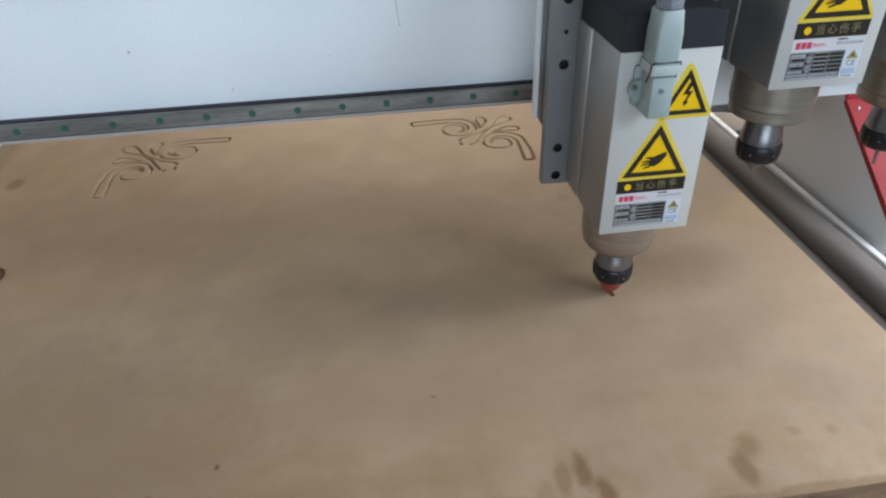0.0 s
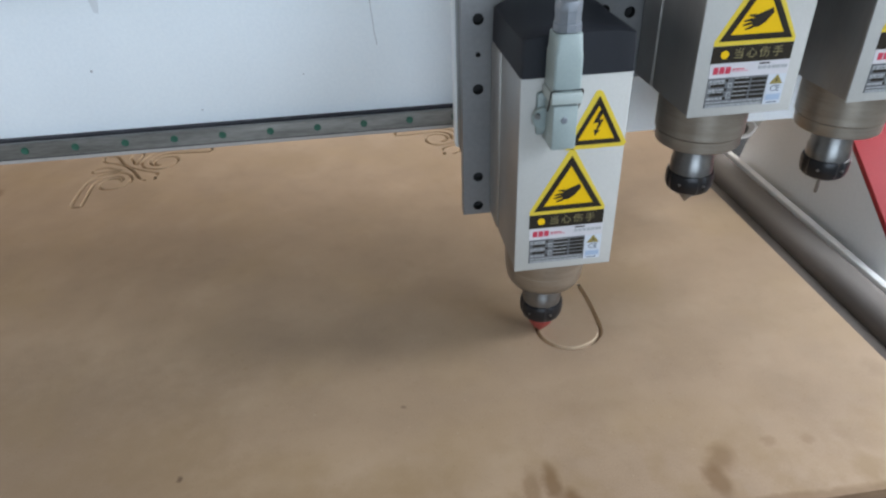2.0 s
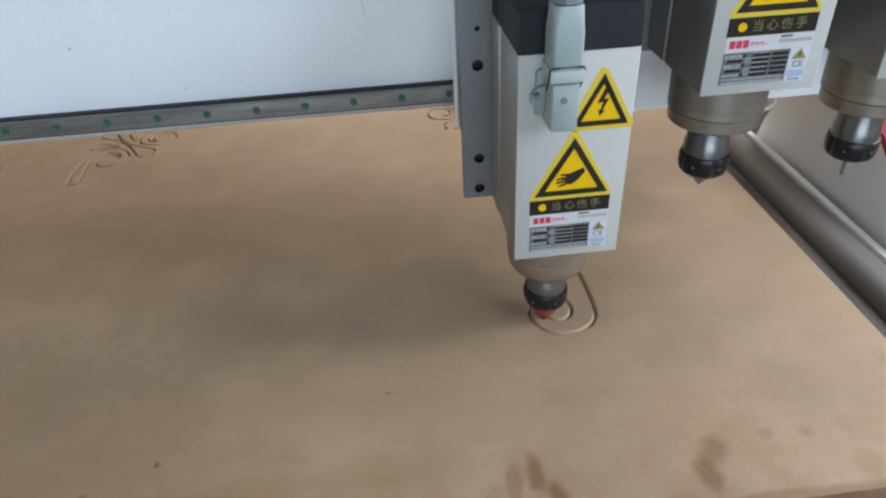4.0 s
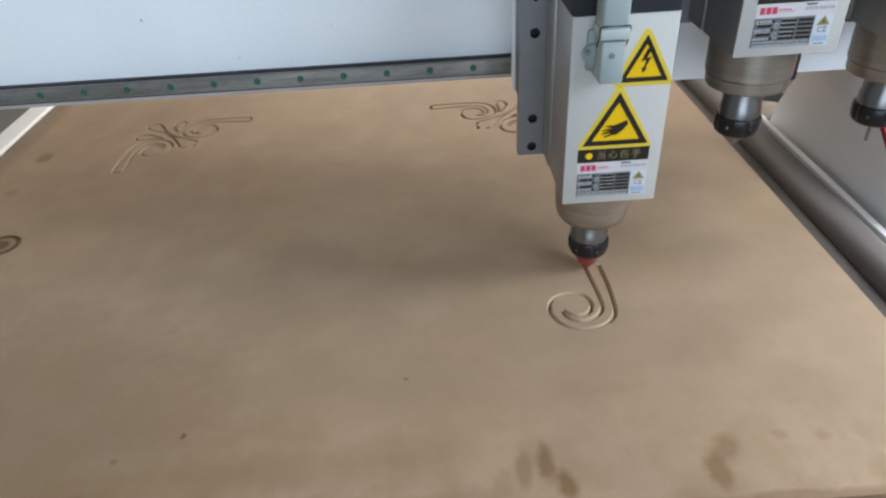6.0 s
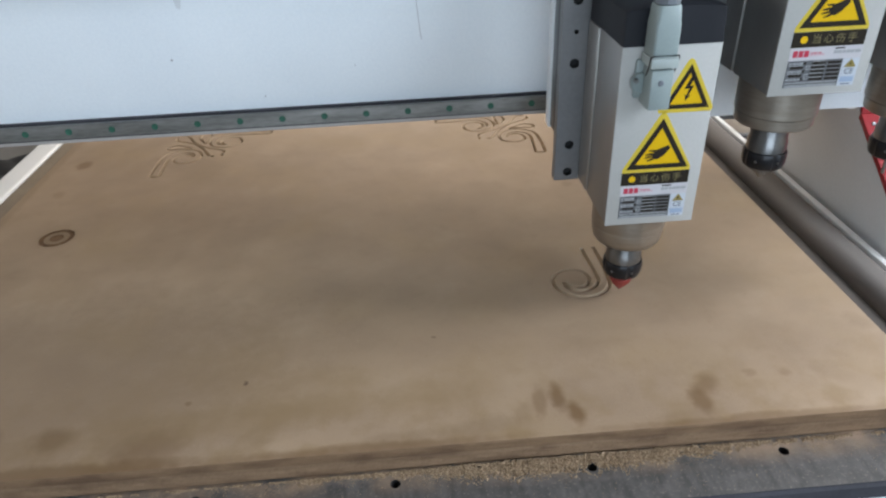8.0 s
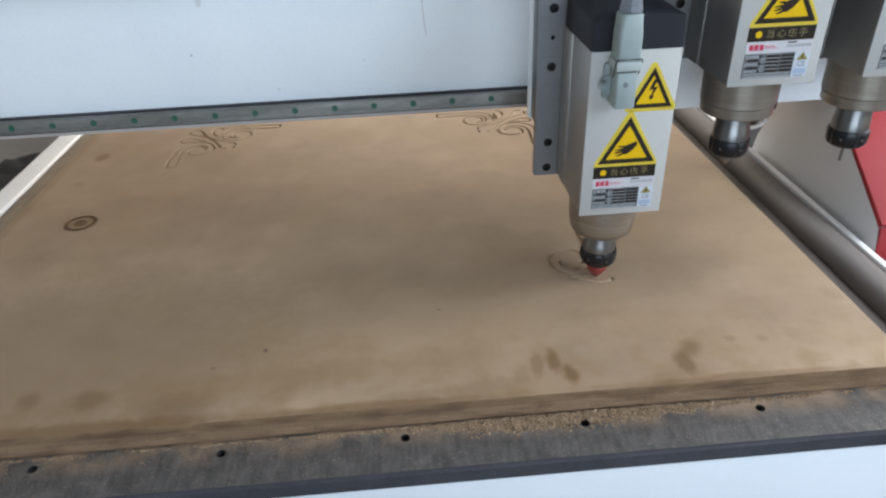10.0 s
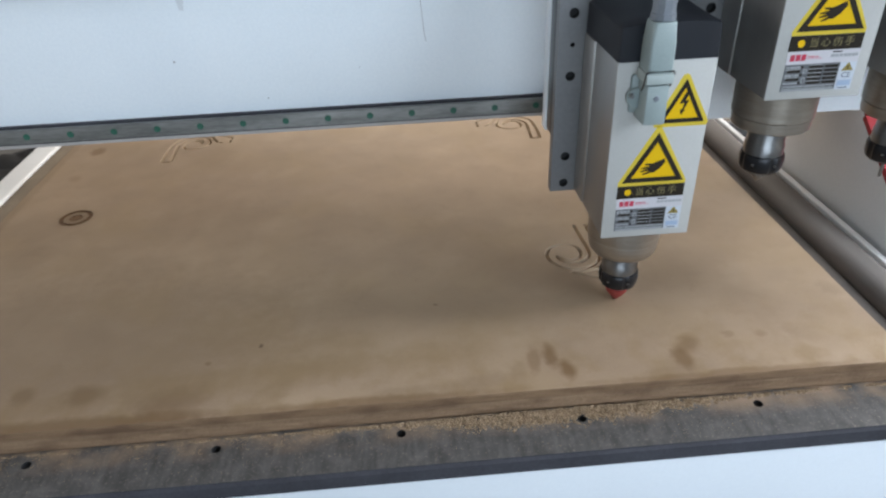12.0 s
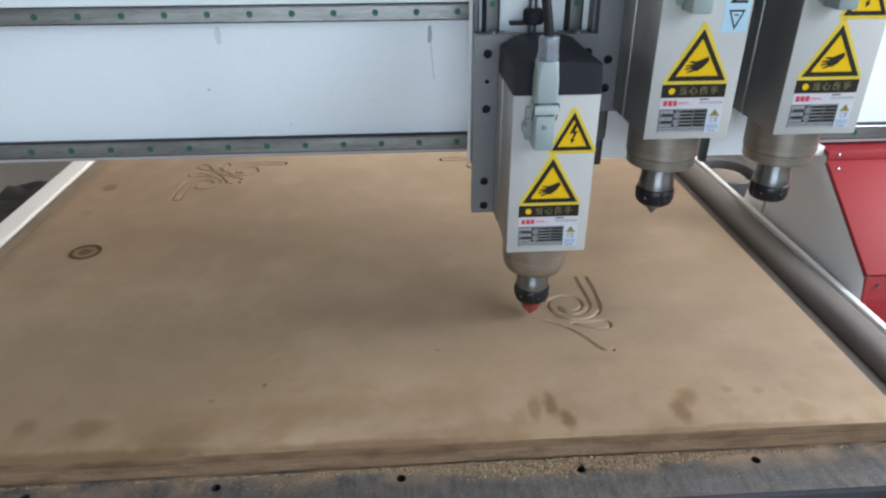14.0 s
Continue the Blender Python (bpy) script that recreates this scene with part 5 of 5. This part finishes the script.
def spindle(kind, sign):
    sp = tagged(empty("spindle"), f"pale grey router spindle with black cowl and {kind}", "spindle", "router spindles")
    part("housing", box(-HALF + 0.0004, HALF - 0.0004, FRONT + 0.0025, 0.0175, 0.1340, 0.3300, 0.002, 2), M_SIDE, sp, "brushed aluminium housing")
    part("front_panel", box(-HALF, HALF, FRONT, FRONT + 0.0024, 0.1335, 0.3300, 0.0008, 2), M_SHELL, sp, "pale grey powder-coated front panel")
    part("rear_housing", box(-HALF - 0.0012, HALF + 0.0012, 0.0182, BACK, 0.1345, 0.3295, 0.003, 2), M_SIDE, sp, "grey metal rear housing")
    # cowl: an upright front with an arched top edge, then a low dome that falls away to the sides
    def arch(z, inx, iny0, iny1, cut, drop):
        x0, x1, y0, y1 = -HALF - 0.0006 + inx, HALF + 0.0006 - inx, FRONT - 0.0006 + iny0, BACK - 0.002 - iny1
        across = [x0 + cut + (x1 - x0 - 2 * cut) * k / 8 for k in range(9)]
        flat = [(x, y0) for x in across] + [(x1 - cut * 0.3, y0 + cut * 0.3), (x1, y0 + cut), (x1, y1 - cut)] + [(x, y1) for x in across[::-1]] + [(x0, y1 - cut), (x0, y0 + cut), (x0 + cut * 0.3, y0 + cut * 0.3)]
        return [(x, y, z - drop * (abs(x) / HALF) ** 4) for x, y in flat]
    cowl = loft([arch(0.3302, 0, 0, 0, 0.003, 0), arch(0.3520, 0.0003, 0.0003, 0, 0.004, 0.0003), arch(0.3655, 0.0006, 0.0006, 0, 0.005, 0.0036), arch(0.3664, 0.0014, 0.0018, 0, 0.006, 0.0038), arch(0.3695, 0.0030, 0.018, 0, 0.012, 0.0070), arch(0.3725, 0.0075, 0.040, 0, 0.016, 0.0100), arch(0.3752, 0.0140, 0.058, 0.002, 0.014, 0.0090), arch(0.3758, 0.026, 0.070, 0.008, 0.010, 0.004)])
    part("cowl", cowl, M_CAP, sp, "black fan cowl with an arched front", smooth=28)
    holes = []
    for s in (-1, 1):
        for z, r in ((0.3500, 0.0056), (0.3155, 0.0026), (0.2797, 0.0056), (0.1795, 0.0056), (0.1435, 0.0056)):
            holes.append((circle(s * 0.0632, z, r, 20), 0.008, 2, 2))
    foot = 0.1130 if sign.get("plate_dz") else 0.1325
    plate, _ = routed_sheet("mounting_plate", [(-0.0795, foot), (0.0755, foot), (0.0755, 0.3725), (-0.0795, 0.3725)], 0.0140, holes, [M_CAST, M_CAST, M_HOLE], sp, label="grey aluminium mounting plate with bolt holes")
    plate.matrix_basis = pose(0, BACK, sign.get("plate_dz", 0.0), 90, 0, 0)
    crisp = [(0.0200, 0.0825), (0.0398, 0.0825), (0.0414, 0.0840), (0.0418, 0.0950), (0.0408, 0.0956), (0.0408, 0.0964), (0.0432, 0.0970), (0.0434, 0.1342)]
    round_foot = [(0.0200, 0.0780), (0.0330, 0.0782), (0.0372, 0.0800), (0.0402, 0.0845), (0.0416, 0.0905), (0.0420, 0.0960), (0.0420, 0.1000), (0.0430, 0.1010), (0.0434, 0.1342)]
    part("nose_ring", lathe(crisp if sign.get("plate_dz") else round_foot, 56), M_NOSE, sp, "turned metal nose ring")
    part("collet_shank", lathe([(0.0205, 0.0450), (0.0216, 0.0462), (0.0216, 0.0600), (0.0204, 0.0625), (0.0204, 0.0850)], 36), M_CHROME, sp, "bright steel shank")
    n = 72
    loops = []
    for r, z, teeth in ((0.0150, 0.0262, 0), (0.0192, 0.0264, 0), (0.0222, 0.0290, 1), (0.0240, 0.0345, 1), (0.0243, 0.0450, 1), (0.0232, 0.0478, 1), (0.0205, 0.0486, 0)):
        loops.append([((r - (0.0014 if teeth and (k // 3) % 6 == 0 else 0)) * math.cos(2 * math.pi * k / n), (r - (0.0014 if teeth and (k // 3) % 6 == 0 else 0)) * math.sin(2 * math.pi * k / n), z) for k in range(n)])
    part("collet_nut", loft(loops), M_NUT, sp, "blackened slotted collet nut", smooth=30)
    for k in range(6):
        a = 2 * math.pi * (k + 0.2) / 6
        pin = part("spanner_hole", lathe([(0.0012, 0.0), (0.0016, 0.0006), (0.0016, 0.002)], 10, (0, 0), "y"), M_CHROME, sp, "small bright spanner hole")
        pin.matrix_basis = pose(0.0247 * math.sin(a), -0.0247 * math.cos(a), 0.0385, 0, 0, math.degrees(a))
    for x in (-0.056, 0.050):
        part("plate_bolt", lathe([(0.0042, 0.3722), (0.0042, 0.3752), (0.0030, 0.3764)], 6, (x, BACK + 0.008)), M_CHROME, sp, smooth=0).location.z = sign.get("plate_dz", 0.0)
    if sign["bit"] == "cone":
        part("cutter", lathe([(0.0012, 0.0), (0.0030, 0.0018), (0.0105, 0.0110), (0.0138, 0.0170), (0.0138, 0.0205), (0.0110, 0.0230), (0.0110, 0.0275)], 30), M_RED_BIT, sp, "red conical engraving cutter")
    elif sign["bit"] == "stub":
        part("cutter", lathe([(0.0008, 0.0100), (0.0062, 0.0165), (0.0068, 0.0200), (0.0120, 0.0215), (0.0120, 0.0275)], 24), M_BIT, sp, "short grey cutter")
    else:
        part("cutter", lathe([(0.0010, 0.0020), (0.0019, 0.0030), (0.0019, 0.0200), (0.0030, 0.0210), (0.0030, 0.0275)], 16), M_BIT, sp, "thin steel cutter")
    connector(sp)
    if sign["top"] == "shock":
        shock_label(sp)
    else:
        axis_label(sp)
    crush_label(sp)
    name_plate(sp)
    return sp


SPINDLES = [
    (spindle("a red cone cutter", {"bit": "cone", "top": "shock"}), 0.0, 0.0),
    (spindle("a short stub cutter", {"bit": "stub", "top": "axis", "plate_dz": 0.0185}), PITCH, 0.1470),
    (spindle("a thin straight cutter", {"bit": "thin", "top": "shock", "plate_dz": 0.0185}), 2 * PITCH, 0.1490),
]

# ---------------------------------------------------------------- beyond the table
def clutter():
    drum = tagged(empty("dust_drum", pose(1.492, 1.03, FLOOR)), "dark grey open drum of brown dust beside the table", "drum")
    part("body", lathe([(0.090, 0.0), (0.096, 0.01), (0.096, 0.700), (0.093, 0.713), (0.086, 0.716), (0.074, 0.712), (0.071, 0.700), (0.070, 0.50), (0.01, 0.49)], 44), M_DRUM, drum, "dark grey drum wall with a rolled rim")
    part("hoop", lathe([(0.0955, 0.600), (0.0990, 0.604), (0.0990, 0.616), (0.0955, 0.620)], 44), M_DRUM, drum, "raised hoop")
    part("filling", lathe([(0.068, 0.52), (0.068, 0.686), (0.05, 0.698), (0.02, 0.706), (0.004, 0.707)], 32), M_DAMPDUST, drum, "brown dust in the drum")
    sack = tagged(empty("plastic_sheet", pose(-0.90, 2.36, FLOOR)), "crumpled black plastic sheet on the floor", "plastic sheet")
    bm = bmesh.new()
    bmesh.ops.create_grid(bm, x_segments=24, y_segments=24, size=0.42)
    for v in bm.verts:
        v.co.z = 0.02 + 0.07 * abs(noise.noise((v.co.x * 5, v.co.y * 5, 2.0))) + 0.03 * abs(noise.noise((v.co.x * 14, v.co.y * 14, 5.0)))
        v.co.x *= 1 + 0.2 * noise.noise((v.co.y * 4, 0, 1))
    part("sheet", bm, M_DARKBAG, sack)
    tub = tagged(empty("bucket", pose(-1.37, 2.40, FLOOR)), "white plastic bucket on the floor", "bucket")
    part("body", lathe([(0.10, 0.0), (0.105, 0.005), (0.13, 0.26), (0.137, 0.262), (0.137, 0.275), (0.127, 0.275), (0.10, 0.02), (0.01, 0.018)], 36), M_FRAME, tub)


clutter()


# ---------------------------------------------------------------- what moves
def motions():
    walk(GANTRY, [(t, pose(0, y, 0)) for t, x, y, z in TIP])
    walk(CARRIAGE, [(t, pose(x, y, 0)) for t, x, y, z in TIP])
    for thing, dx, dz in SPINDLES:
        walk(thing, [(t, pose(x + dx, y, (z if dx == 0 else 0) + dz)) for t, x, y, z in TIP])
    for piece, x, y, t in GROOVES:
        up, down = pose(x, y, 0), pose(x, y, -DEPTH)
        if t <= 0.1:
            walk(piece, [(0.0, down), (14.0, down)])
        else:
            walk(piece, [(0.0, up), (t - 0.08, up), (t, down), (14.0, down)])


motions()
